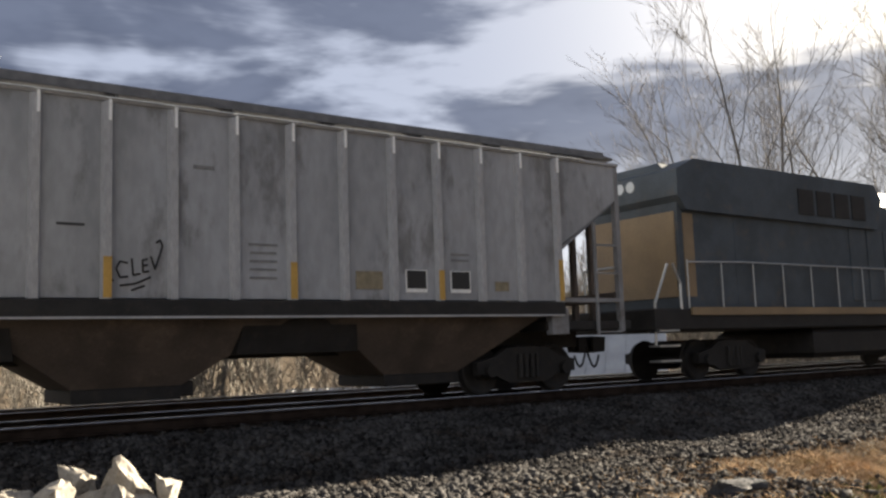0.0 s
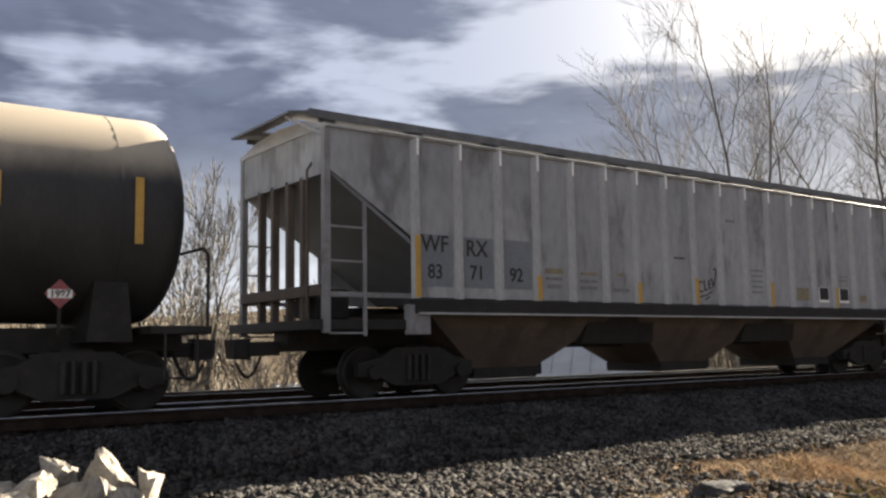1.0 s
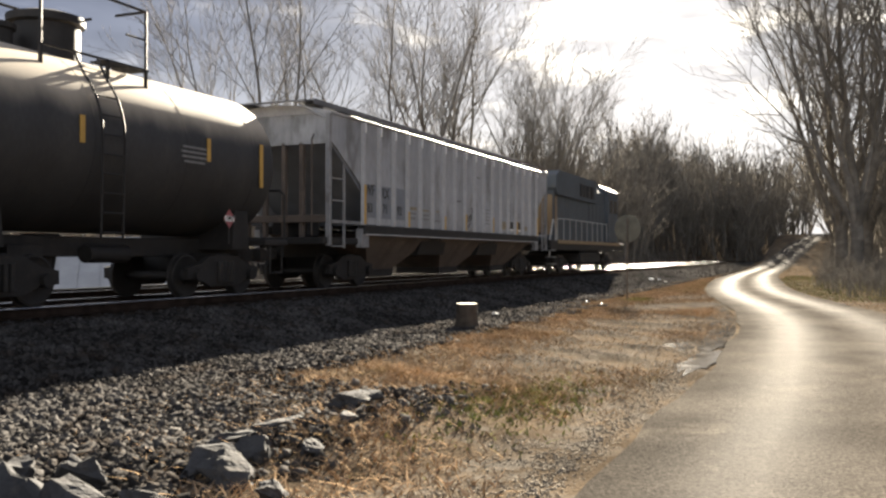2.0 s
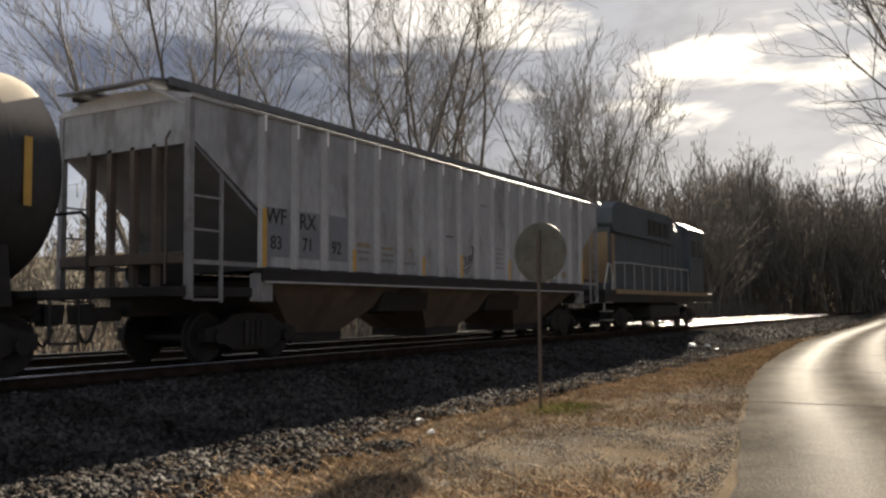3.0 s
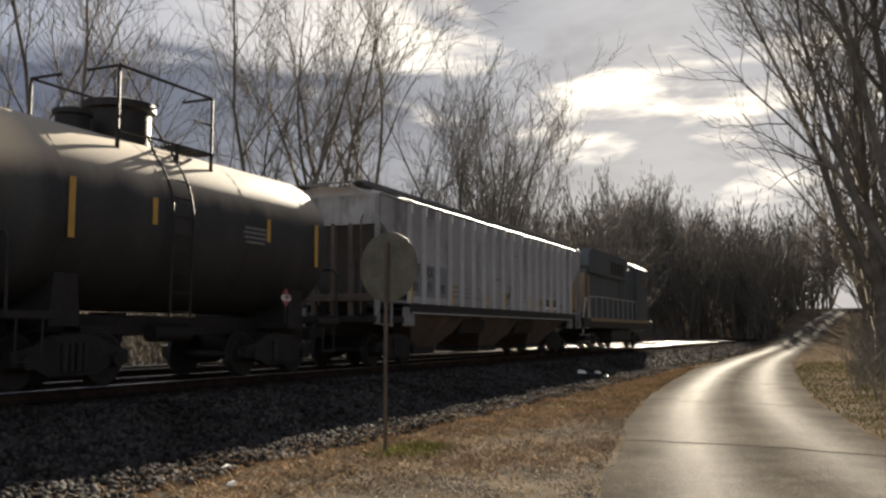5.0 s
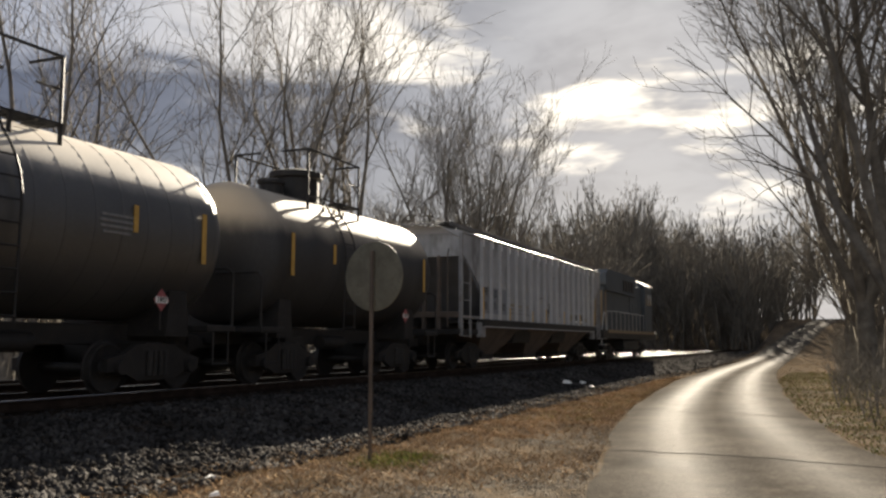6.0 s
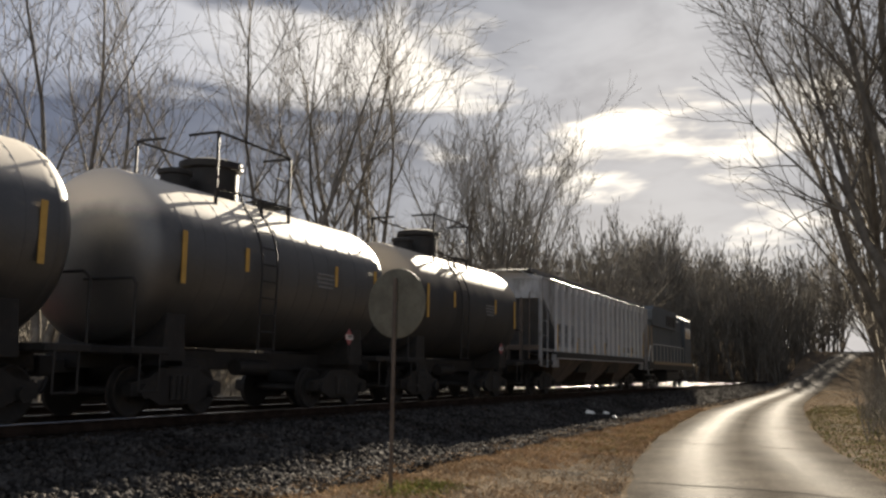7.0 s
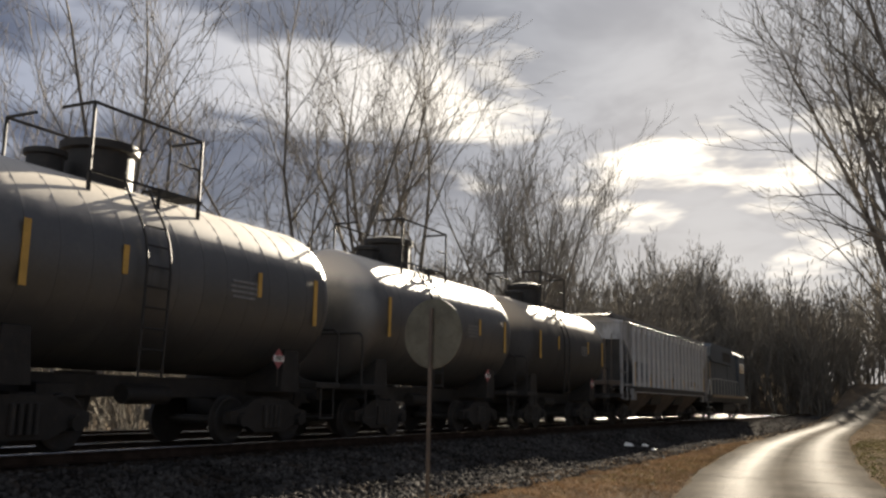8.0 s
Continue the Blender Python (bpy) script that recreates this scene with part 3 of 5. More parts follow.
    strokes = [[(-0.36, 0.02), (-0.33, 0.14), (-0.30, 0.17)], [(-0.36, 0.04), (-0.34, -0.10), (-0.28, -0.14)], [(-0.10, 0.10), (-0.2, 0.12), (-0.25, 0.02), (-0.2, -0.09), (-0.1, -0.08)], [(-0.05, 0.16), (-0.03, -0.06), (0.06, -0.04)],
               [(0.16, 0.16), (0.09, 0.14), (0.10, -0.02), (0.18, 0.0)], [(0.10, 0.07), (0.16, 0.08)], [(0.2, 0.2), (0.26, 0.02), (0.36, 0.34), (0.33, 0.42), (0.27, 0.38)], [(-0.2, -0.2), (0.0, -0.17), (0.2, -0.08)], [(-0.05, -0.26), (0.05, -0.22), (0.12, -0.20)]]
    for st in strokes:
        g.pipe([(gx + a, face + 0.004, gz + b) for a, b in st], 0.014, 5)
    part("spray_tag", g, BLACK, car, "black sprayed scrawl")
    # sloped end sheets, end posts, roof
    for s in (-1, 1):
        turn = pose(0, 0, 0, 0, 0, 0 if s < 0 else 180)
        e, r = HEND, -RIB0
        m = Mesh().hull6([(-e, -SIDE + 0.04, 3.55), (-r + 1.2, -SIDE + 0.04, 1.62), (-r + 1.2, SIDE - 0.04, 1.62), (-e, SIDE - 0.04, 3.55)],
                         [(-e, -SIDE + 0.04, 3.62), (-r + 1.27, -SIDE + 0.04, 1.66), (-r + 1.27, SIDE - 0.04, 1.66), (-e, SIDE - 0.04, 3.62)])
        part("slope_sheet", m, HOPPER_PATCH, car, "darker grey sloping end sheet", m=turn)
        part("end_sheet", Mesh().box(-e - 0.02, -e + 0.03, -SIDE, SIDE, 3.5, EAVE), HOPPER_GREY, car, m=turn)
        part("end_gable", Mesh().add([(-e - 0.02, -SIDE, EAVE), (-e - 0.02, SIDE, EAVE), (-e - 0.02, 0, EAVE + 0.24), (-e + 0.02, -SIDE, EAVE), (-e + 0.02, SIDE, EAVE), (-e + 0.02, 0, EAVE + 0.24)],
                                     [(0, 1, 2), (5, 4, 3), (0, 2, 5, 3), (1, 4, 5, 2), (0, 3, 4, 1)]), HOPPER_GREY, car, m=turn)
        for y in (-SIDE + 0.054, SIDE - 0.054):
            part("corner_post", Mesh().box(-e - 0.04, -e + 0.065, y - 0.055, y + 0.055, 1.05, EAVE - 0.02, 0.01), HOPPER_TRIM, car, m=turn)
        for y in (-0.75, -0.25, 0.3, 0.8):
            part("end_post", Mesh().box(-e - 0.02, -e + 0.10, y - 0.05, y + 0.05, 1.25, 3.56, 0.01), RUST_BROWN, car, m=turn)
        part("end_platform", Mesh().box(-e - 0.25, -r + 0.3, -SIDE + 0.05, SIDE - 0.05, 1.10, 1.26, 0.01), BLACK_STEEL, car, m=turn)
        part("end_crossbeam", Mesh().box(-e - 0.06, -e + 0.12, -SIDE + 0.1, SIDE - 0.1, 1.62, 1.80, 0.01), RUST_BROWN, car, m=turn)
        part("grab_rail", Mesh().pipe([(-e - 0.10, -1.1, 1.3), (-e - 0.10, -1.1, 3.6), (-e + 0.1, -1.1, 3.9)], 0.02), RUST_BROWN, car, m=turn)
        for y in (-SIDE, SIDE):
            lad = part("ladder", Mesh().box(-e + 0.645, -e + 0.695, y - 0.025, y + 0.025, 1.0, 3.1, 0.008), HOPPER_TRIM, car, "grey side ladder", m=turn)
            for z in (1.05, 1.62, 2.15, 2.68):
                part("rung", Mesh().box(-e + 0.05, -e + 0.64, y - 0.014, y + 0.014, z - 0.016, z + 0.016), HOPPER_TRIM, lad)
        for y in (-SIDE + 0.02, SIDE - 0.02):
            part("jacking_pad", Mesh().box(-r - 0.15, -r + 0.25, y - 0.08, y + 0.08, 1.02, 1.5, 0.01), HOPPER_TRIM, car, m=turn)
            part("side_step_rail", Mesh().box(-e + 0.05, -r, y - 0.02, y + 0.02, 1.60, 1.68), HOPPER_TRIM, car, m=turn)
        part("roof_end_step", Mesh().hull6([(-e - 0.42, -1.1, EAVE + 0.22), (-e - 0.1, -1.1, EAVE + 0.27), (-e - 0.1, 1.1, EAVE + 0.27), (-e - 0.42, 1.1, EAVE + 0.22)],
                                           [(-e - 0.42, -1.1, EAVE + 0.26), (-e - 0.1, -1.1, EAVE + 0.31), (-e - 0.1, 1.1, EAVE + 0.31), (-e - 0.42, 1.1, EAVE + 0.26)]), GRATING, car, m=turn)
        part("roof_corner_brace", Mesh().pipe([(-e - 0.35, -0.85, EAVE + 0.22), (-e, -SIDE + 0.1, EAVE - 0.15), (-e, -SIDE + 0.1, EAVE - 0.5)], 0.025), HOPPER_RIB, car, m=turn)
        bw = part("brake_gear", Mesh().box(-e + 0.25, -e + 0.85, -0.75, -0.15, 1.28, 1.78, 0.04), BLACK_STEEL, car, m=turn)
        part("brake_cylinder", Mesh().tube((-e + 0.4, 0.2, 1.5), (-e + 1.0, 0.2, 1.5), 0.17, 0.17, 14), BLACK_STEEL, car, m=turn, smooth=True)
        truck(car, s * (HEND - 2.0))
        coupler(car, s * (HEND + 0.05), s)
    e = HEND
    roof = Mesh()
    rows = [(-SIDE - 0.04, EAVE - 0.03), (-SIDE - 0.04, EAVE + 0.02), (-0.9, EAVE + 0.17), (0, EAVE + 0.24), (0.9, EAVE + 0.17), (SIDE + 0.04, EAVE + 0.02), (SIDE + 0.04, EAVE - 0.03)]
    n = len(rows)
    roof.add([(x, y, z) for x in (-e - 0.04, e + 0.04) for y, z in rows], [(i, i + 1, n + i + 1, n + i) for i in range(n - 1)] + [tuple(range(n)), tuple(range(2 * n - 1, n - 1, -1)), (0, n, 2 * n - 1, n - 1)])
    part("roof", roof, HOPPER_RIB, car)
    # bare metal bar added on each eave to give a bright glint line
    for y in (-SIDE - 0.05, SIDE + 0.05):
        part("top_chord", Mesh().tube((-e + 0.9, y, EAVE + 0.005), (e - 0.9, y, EAVE + 0.005), 0.017, 0.017, 10), GALV, car, "bare metal bar added along the eave for a glint", smooth=True)
    for y in (-0.86, 0.86):
        part("running_board", Mesh().box(-e - 0.1, e + 0.1, y - 0.28, y + 0.28, EAVE + 0.28, EAVE + 0.32), GRATING, car, "steel grating roof walkway")
        for x in np.arange(-e + 0.4, e, 1.7):
            part("board_bracket", shared("board_bracket", lambda: Mesh().box(-0.02, 0.02, -0.26, 0.26, EAVE + 0.10, EAVE + 0.28), GRATING), None, car, m=pose(x, y, 0))
        out = -0.292 if y < 0 else 0.292
        part("board_edge", Mesh().box(-e - 0.1, e + 0.1, y + out - 0.012, y + out + 0.012, EAVE + 0.20, EAVE + 0.335), GRATING, car)
    for x in np.arange(-6.0, 6.1, 2.0):
        part("hatch_cover", shared("hatch", lambda: Mesh().box(-0.85, 0.85, -0.30, 0.30, EAVE + 0.2, EAVE + 0.36, 0.04), HOPPER_RIB), None, car, m=pose(x, 0, 0))
    for y in (-SIDE, SIDE):
        part("side_sill", Mesh().box(RIB0 - 0.05, -RIB0 + 0.05, y - 0.10, y + 0.10, 1.36, SILL - 0.02, 0.015), BLACK_STEEL, car)
        part("sill_lip", Mesh().box(RIB0, -RIB0, y - 0.12, y - 0.06, 1.345, 1.375), HOPPER_RIB, car, "pale worn sill edge")
    part("centre_sill", Mesh().box(-e, e, -0.25, 0.25, 0.78, 1.12, 0.02), BLACK_STEEL, car)
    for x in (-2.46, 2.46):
        part("bay_divider", Mesh().hull6([(x - 1.0, -1.25, 0.84), (x + 1.0, -1.25, 0.84), (x + 1.0, 1.25, 0.84), (x - 1.0, 1.25, 0.84)], [(x - 0.9, -1.4, 1.4), (x + 0.9, -1.4, 1.4), (x + 0.9, 1.4, 1.4), (x - 0.9, 1.4, 1.4)]), BLACK_STEEL, car, "black inner slope sheets")
    for x in (-4.95, 0.08, 4.98):
        def bay_hopper():
            m = Mesh()
            m.hull6([(-0.72, -0.75, 0.42), (0.72, -0.75, 0.42), (0.72, 0.75, 0.42), (-0.72, 0.75, 0.42)], [(-2.25, -1.47, 1.40), (2.25, -1.47, 1.40), (2.25, 1.47, 1.40), (-2.25, 1.47, 1.40)])
            return m
        h = part("hopper_bay", shared("hopper_bay", bay_hopper, RUST_BROWN), None, car, "dusty brown discharge hopper", m=pose(x, 0, 0))
        part("outlet_gate", shared("outlet_gate", lambda: Mesh().box(-0.75, 0.75, -0.78, 0.78, 0.24, 0.44, 0.02), BLACK_STEEL), None, h)
        part("gate_frame", shared("gate_frame", lambda: Mesh().box(0.75, 0.95, -0.7, -0.5, 0.28, 0.50, 0.02), BLACK_STEEL), None, h)
    return car


# -- tank car: front of the shell at x = 0, body towards -x
TANK_R, TANK_Z, TANK_LEN, PITCH = 1.52, 2.74, 8.6, 9.65


def shell_profile(length, r):
    head = [(0.55 * (1 - math.cos(u)), r * math.sin(u)) for u in np.linspace(0.02, math.pi / 2, 10)]
    front = [(-x, q) for x, q in head]
    back = [(-length + x, q) for x, q in head][::-1]
    mids = [(-x, r) for x in np.linspace(0.8, length - 0.8, 9)]
    return front + mids + back


def ring_band(x, w=0.05, d=0.018):
    return Mesh().lathe([(x - w / 2, TANK_R - 0.02), (x - w / 2, TANK_R + d), (x + w / 2, TANK_R + d), (x + w / 2, TANK_R - 0.02)], 44)


def grating_deck():
    """Open bar grating in a thin frame, beside and before the valve housing."""
    m = Mesh()
    for s in (-1, 1):
        for y in np.arange(0.62, 1.03, 0.10):
            m.box(0.50, 1.5, s * y - 0.008, s * y + 0.008, 0.03, 0.07)
        for x in (0.50, 1.0, 1.47):
            m.box(x, x + 0.03, s * 0.82 - 0.21, s * 0.82 + 0.21, 0.025, 0.065)
        m.box(-1.0, 0.5, s * 1.0 - 0.015, s * 1.0 + 0.015, 0.03, 0.07)
    for y in np.arange(-0.6, 0.61, 0.10):
        m.box(1.15, 1.5, y - 0.008, y + 0.008, 0.03, 0.07)
    return m


def tank_car(jacketed):
    label = "dark jacketed tank wagon with raised seam bands and railed top platform" if jacketed else "black tank wagon with its sunlit top painted in, yellow marker strips and hazard placard"
    car = empty("tank_wagon", label, "railway wagon", "tank wagons of the train")
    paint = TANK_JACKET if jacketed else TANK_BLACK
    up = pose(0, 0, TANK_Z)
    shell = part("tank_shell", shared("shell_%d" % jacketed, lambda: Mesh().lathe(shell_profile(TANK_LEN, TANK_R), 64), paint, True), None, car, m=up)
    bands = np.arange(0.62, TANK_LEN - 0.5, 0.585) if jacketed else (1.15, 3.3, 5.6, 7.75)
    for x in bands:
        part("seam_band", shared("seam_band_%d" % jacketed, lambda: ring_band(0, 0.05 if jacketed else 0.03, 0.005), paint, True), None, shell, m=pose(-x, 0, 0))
    mid = -TANK_LEN / 2
    for x in (-0.95, -TANK_LEN + 0.95):
        for s in (-1, 1):
            part("marker_strip", Mesh().box(x - 0.055, x + 0.055, -0.008, 0.008, -0.45, 0.45), YELLOW, car, "yellow reflective strip",
                 m=pose(0, s * (TANK_R + 0.012), TANK_Z - 0.05))
    for x in (mid - 1.6, mid + 1.6):
        part("marker_strip", Mesh().box(x - 0.05, x + 0.05, -0.008, 0.008, -0.22, 0.22), YELLOW, car, "yellow reflective strip", m=pose(0, -(TANK_R + 0.012), TANK_Z + 0.1))
    # hazard placard on the near side and on the far side
    h = 0.19
    pl = part("hazard_placard", Mesh().prism([(-h, 0), (0, -h), (h, 0), (0, h)], -0.006, 0.006), PLACARD, car, "faded red diamond hazard placard", m=pose(-1.9, -1.42, 1.56))
    part("placard_panel", Mesh().box(-0.15, 0.15, -0.010, -0.007, -0.055, 0.055), WHITE, pl)
    part("placard_bracket", Mesh().box(-0.02, 0.02, 0.008, 0.03, -0.50, 0.10), BLACK_STEEL, pl)
    lettering("1987", 0.125, BLACK, pl, pose(0, -0.014, -0.003, 90, 0, 0), "placard_number", "black digits", 1.0, 0.003)
    for z, w in ((0.45, 0.7), (0.36, 0.8), (0.27, 0.75), (0.18, 0.6)):
        yy = -math.sqrt(TANK_R ** 2 - (z - 0.35) ** 2) - 0.006
        part("stencil_bar", Mesh().box(-3.1 - w / 2, -3.1 + w / 2, -0.006, 0.006, -0.02, 0.02), FADED, car, "faint stencil line", m=pose(0, yy, TANK_Z + z - 0.35))
    # top platform with housing and rails
    top = TANK_Z + TANK_R
    mid = -TANK_LEN / 2 - 1.0
    deck = part("platform_deck", shared("platform_deck", lambda: grating_deck(), BLACK_STEEL), None, car, "dark grating platform", m=pose(mid, 0, top - 0.12))
    for y in (-1.0, 1.0):
        for x in (-0.95, 0.5, 1.45):
            part("platform_strut", shared("platform_strut", lambda: Mesh().box(-0.025, 0.025, -0.025, 0.025, -0.34, 0.03), BLACK_STEEL), None, deck, m=pose(x, y, 0))
            if abs(x) > 0.9:
                part("railing_post", shared("railing_post", lambda: Mesh().tube((0, 0, 0.05), (0, 0, 1.12), 0.028, 0.028, 8), BLACK_STEEL), None, deck, m=pose(x, y, 0))
        part("handrail", Mesh().pipe([(-0.95, y, 1.12), (1.45, y, 1.12)], 0.028, 8), BLACK_STEEL, deck)
        part("handrail", Mesh().pipe([(0.95, y, 0.6), (1.45, y, 0.6)], 0.02, 6), BLACK_STEEL, deck)
    for x in (-0.95, 1.45):
        part("handrail", Mesh().pipe([(x, -1.0, 1.12), (x, -0.3, 1.12)], 0.028, 8), BLACK_STEEL, deck)
        part("handrail", Mesh().pipe([(x, 0.3, 1.12), (x, 1.0, 1.12)], 0.028, 8), BLACK_STEEL, deck)
    part("valve_housing", shared("valve_housing", lambda: Mesh().lathe([(-0.08, 0.56), (0.50, 0.56), (0.53, 0.64), (0.66, 0.64), (0.72, 0.45)], 24, "z"), BLACK_STEEL, True), None, car, "round valve housing", m=pose(mid + 0.1, 0, top))
    part("manway", shared("manway", lambda: Mesh().lathe([(-0.05, 0.28), (0.22, 0.28), (0.24, 0.33), (0.32, 0.33), (0.36, 0.2)], 20, "z"), BLACK_STEEL, True), None, car, m=pose(mid - 0.95, 0, top))
    for s in (-1, 1):
        lad = part("side_ladder", Mesh().pipe([(mid + 0.25, s * 1.02, top - 0.1)] + [(mid + 0.25, s * (TANK_R + 0.1) * math.cos(a), TANK_Z + (TANK_R + 0.1) * math.sin(a)) for a in np.linspace(0.75, 0, 6)] + [(mid + 0.25, s * 1.58, 1.1)], 0.022, 6)
                   .pipe([(mid - 0.25, s * 1.02, top - 0.1)] + [(mid - 0.25, s * (TANK_R + 0.1) * math.cos(a), TANK_Z + (TANK_R + 0.1) * math.sin(a)) for a in np.linspace(0.75, 0, 6)] + [(mid - 0.25, s * 1.58, 1.1)], 0.022, 6), BLACK_STEEL, car)
        for z in np.arange(1.2, 3.7, 0.32):
            dz = z - TANK_Z
            y = s * (math.sqrt(max((TANK_R + 0.1) ** 2 - dz * dz, 0.3)) if dz > 0 else TANK_R + 0.1)
            part("rung", shared("tank_rung", lambda: Mesh().tube((-0.25, 0, 0), (0.25, 0, 0), 0.016, 0.016, 6), BLACK_STEEL), None, lad, m=pose(mid, y, z))
    # underframe, end platforms and rails
    part("centre_sill", Mesh().box(-TANK_LEN - 0.1, 0.1, -0.35, 0.35, 0.80, 1.16, 0.02), BLACK_STEEL, car)
    for x, s in ((0.0, 1), (-TANK_LEN, -1)):
        part("end_platform", Mesh().box(x - 0.75 * (s > 0) - 0.10 * (s < 0), x + 0.10 * (s > 0) + 0.75 * (s < 0), -1.5, 1.5, 1.04, 1.16, 0.015), BLACK_STEEL, car)
        part("saddle", Mesh().prism([(x - s * 1.2 - 0.3, 0.95), (x - s * 1.2 + 0.3, 0.95), (x - s * 1.2 + 0.22, 1.75), (x - s * 1.2 - 0.22, 1.75)], -1.2, 1.2), BLACK_STEEL, car)
        for side in (-1, 1):
            part("end_handrail", Mesh().pipe([(x + s * 0.05, side * 1.45, 1.1), (x + s * 0.05, side * 1.45, 2.15), (x + s * 0.02, side * 1.35, 2.25), (x + s * 0.02, side * 0.3, 2.25)], 0.025, 7), BLACK_STEEL, car)
        part("end_step", Mesh().pipe([(x - s * 0.1, -1.48, 1.1), (x - s * 0.1, -1.48, 0.45), (x - s * 0.55, -1.48, 0.45), (x - s * 0.55, -1.48, 1.1)], 0.02, 6), BLACK_STEEL, car)
        truck(car, x - s * 1.55)
        coupler(car, x + s * -0.15, s)
    part("bottom_outlet", Mesh().tube((mid, 0, 0.55), (mid, 0, 1.2), 0.22, 0.32, 14), BLACK_STEEL, car)
    part("brake_reservoir", Mesh().box(mid - 1.3, mid - 0.6, -0.7, -0.3, 0.7, 1.0, 0.03), BLACK_STEEL, car)
    part("brake_cylinder", Mesh().tube((mid + 0.5, -0.5, 0.85), (mid + 1.5, -0.5, 0.85), 0.16, 0.16, 12), BLACK_STEEL, car, smooth=True)
    return car


# -- diesel locomotive, rear end at x = 0, body towards +x
LOCO_LEN = 15.5


def locomotive():
    car = empty("diesel_locomotive", "grimy dark blue diesel locomotive with yellow rear hood end", "locomotive")
    part("underframe", Mesh().box(0.1, LOCO_LEN - 0.1, -1.45, 1.45, 1.05, 1.50, 0.03), BLACK_STEEL, car)
    part("sill_stripe", Mesh().box(1.2, LOCO_LEN - 1.2, -1.50, -1.45, 1.36, 1.52), LOCO_YELLOW, car, "dirty yellow frame stripe")
    hood = [(-1.28, 1.5), (-1.28, 4.15), (-0.85, 4.62), (0.85, 4.62), (1.28, 4.15), (1.28, 1.5)]

    def hood_mesh(x0, x1, grow=0.0):
        n = len(hood)
        return Mesh().add([(x, y * (1 + grow), z + (grow if z > 3 else 0)) for x in (x0, x1) for y, z in hood], [(i, (i + 1) % n, n + (i + 1) % n, n + i) for i in range(n)] + [tuple(range(n)), tuple(range(2 * n - 1, n - 1, -1))])
    part("rear_hood", hood_mesh(1.15, 3.0), LOCO_BLUE, car)
    part("rear_panel", Mesh().box(1.3, 1.62, -1.295, -1.27, 1.75, 3.50, 0.004), LOCO_YELLOW, car, "dirty yellow side panel")
    part("end_panel", Mesh().box(1.125, 1.155, -1.2, 1.2, 1.75, 3.54, 0.004), LOCO_YELLOW, car, "dirty yellow end panel")
    part("long_hood", hood_mesh(3.0, 11.2, 0.005), LOCO_BLUE, car)
    rad = [(1.30, 3.55), (1.04, 3.85), (1.04, 4.40), (1.6, 4.66), (8.7, 4.66), (9.0, 4.3), (8.7, 3.5)]
    part("radiator_housing", Mesh().prism(rad, -1.42, 1.42), LOCO_BLUE, car, "flared radiator section")
    for x in np.arange(5.6, 8.6, 0.75):
        part("radiator_grille", shared("radiator_grille", lambda: Mesh().box(-0.3, 0.3, -0.02, 0.02, -0.3, 0.3), BLACK_STEEL), None, car, m=pose(x, -1.43, 4.0))
    for x in np.arange(7.9, 11.0, 0.8):
        part("hood_door", shared("hood_door", lambda: Mesh().box(-0.36, 0.36, -0.02, 0.02, -0.9, 0.9, 0.008), LOCO_BLUE), None, car, m=pose(x, -1.295, 2.6))
    cab = part("cab", Mesh().box(11.2, 13.6, -1.5, 1.5, 1.5, 4.35, 0.05), LOCO_BLUE, car)
    part("cab_roof", Mesh().hull6([(11.1, -1.55, 4.34), (13.8, -1.55, 4.34), (13.8, 1.55, 4.34), (11.1, 1.55, 4.34)], [(11.2, -0.9, 4.68), (13.6, -0.9, 4.68), (13.6, 0.9, 4.68), (11.2, 0.9, 4.68)]), LOCO_BLUE, car)
    for x in (11.9, 12.9):
        part("cab_window", Mesh().box(x - 0.36, x + 0.36, -1.515, -1.495, 3.15, 3.85), DARK_GLASS, cab)
    part("nose", Mesh().box(13.6, 15.0, -1.0, 1.0, 1.5, 3.0, 0.12), LOCO_YELLOW, car)
    part("exhaust_stack", Mesh().box(8.4, 9.2, -0.35, 0.35, 4.55, 4.85, 0.05), BLACK_STEEL, car)
    for x in (5.0, 6.4):
        part("radiator_fan", Mesh().lathe([(4.60, 0.6), (4.74, 0.6), (4.74, 0.5), (4.68, 0.45)], 24, "z").moved(pose(x, 0, 0)), BLACK_STEEL, car)
    part("fuel_tank", Mesh().box(5.6, 9.8, -1.35, 1.35, 0.35, 1.05, 0.12), BLACK_STEEL, car)
    rail_pts = [(1.2, -1.42, 2.45)] + [(x, -1.42, 2.5) for x in (3, 6, 9, 11.1)]
    part("handrail", Mesh().pipe(rail_pts, 0.02, 6), GALV, car, "pale handrail")
    for x in np.arange(1.2, 11.2, 1.1):
        part("stanchion", shared("stanchion", lambda: Mesh().tube((0, 0, 1.5), (0, 0, 2.5), 0.018, 0.018, 6), GALV), None, car, m=pose(x, -1.42, 0))
    for pts in ([(0.2, -1.35, 0.75), (0.2, -1.38, 1.6), (0.55, -1.40, 2.3), (0.6, -1.4, 2.4)], [(0.95, -1.42, 1.45), (0.95, -1.42, 2.0), (0.75, -1.42, 2.4)], [(0.15, -0.5, 1.5), (0.15, -0.5, 2.4), (0.15, 0.5, 2.4), (0.15, 0.5, 1.5)]):
        part("end_handrail", Mesh().pipe(pts, 0.028, 7), GALV, car, "pale curved end handrail")
    for z in (0.45, 0.75, 1.05):
        part("step", Mesh().box(0.15, 0.75, -1.5, -1.2, z - 0.02, z + 0.02), GALV, car)
    for y in (-0.15, 0.15):
        part("headlight", Mesh().tube((1.02, y, 4.2), (1.16, y, 4.2), 0.12, 0.12, 14), GALV, car)
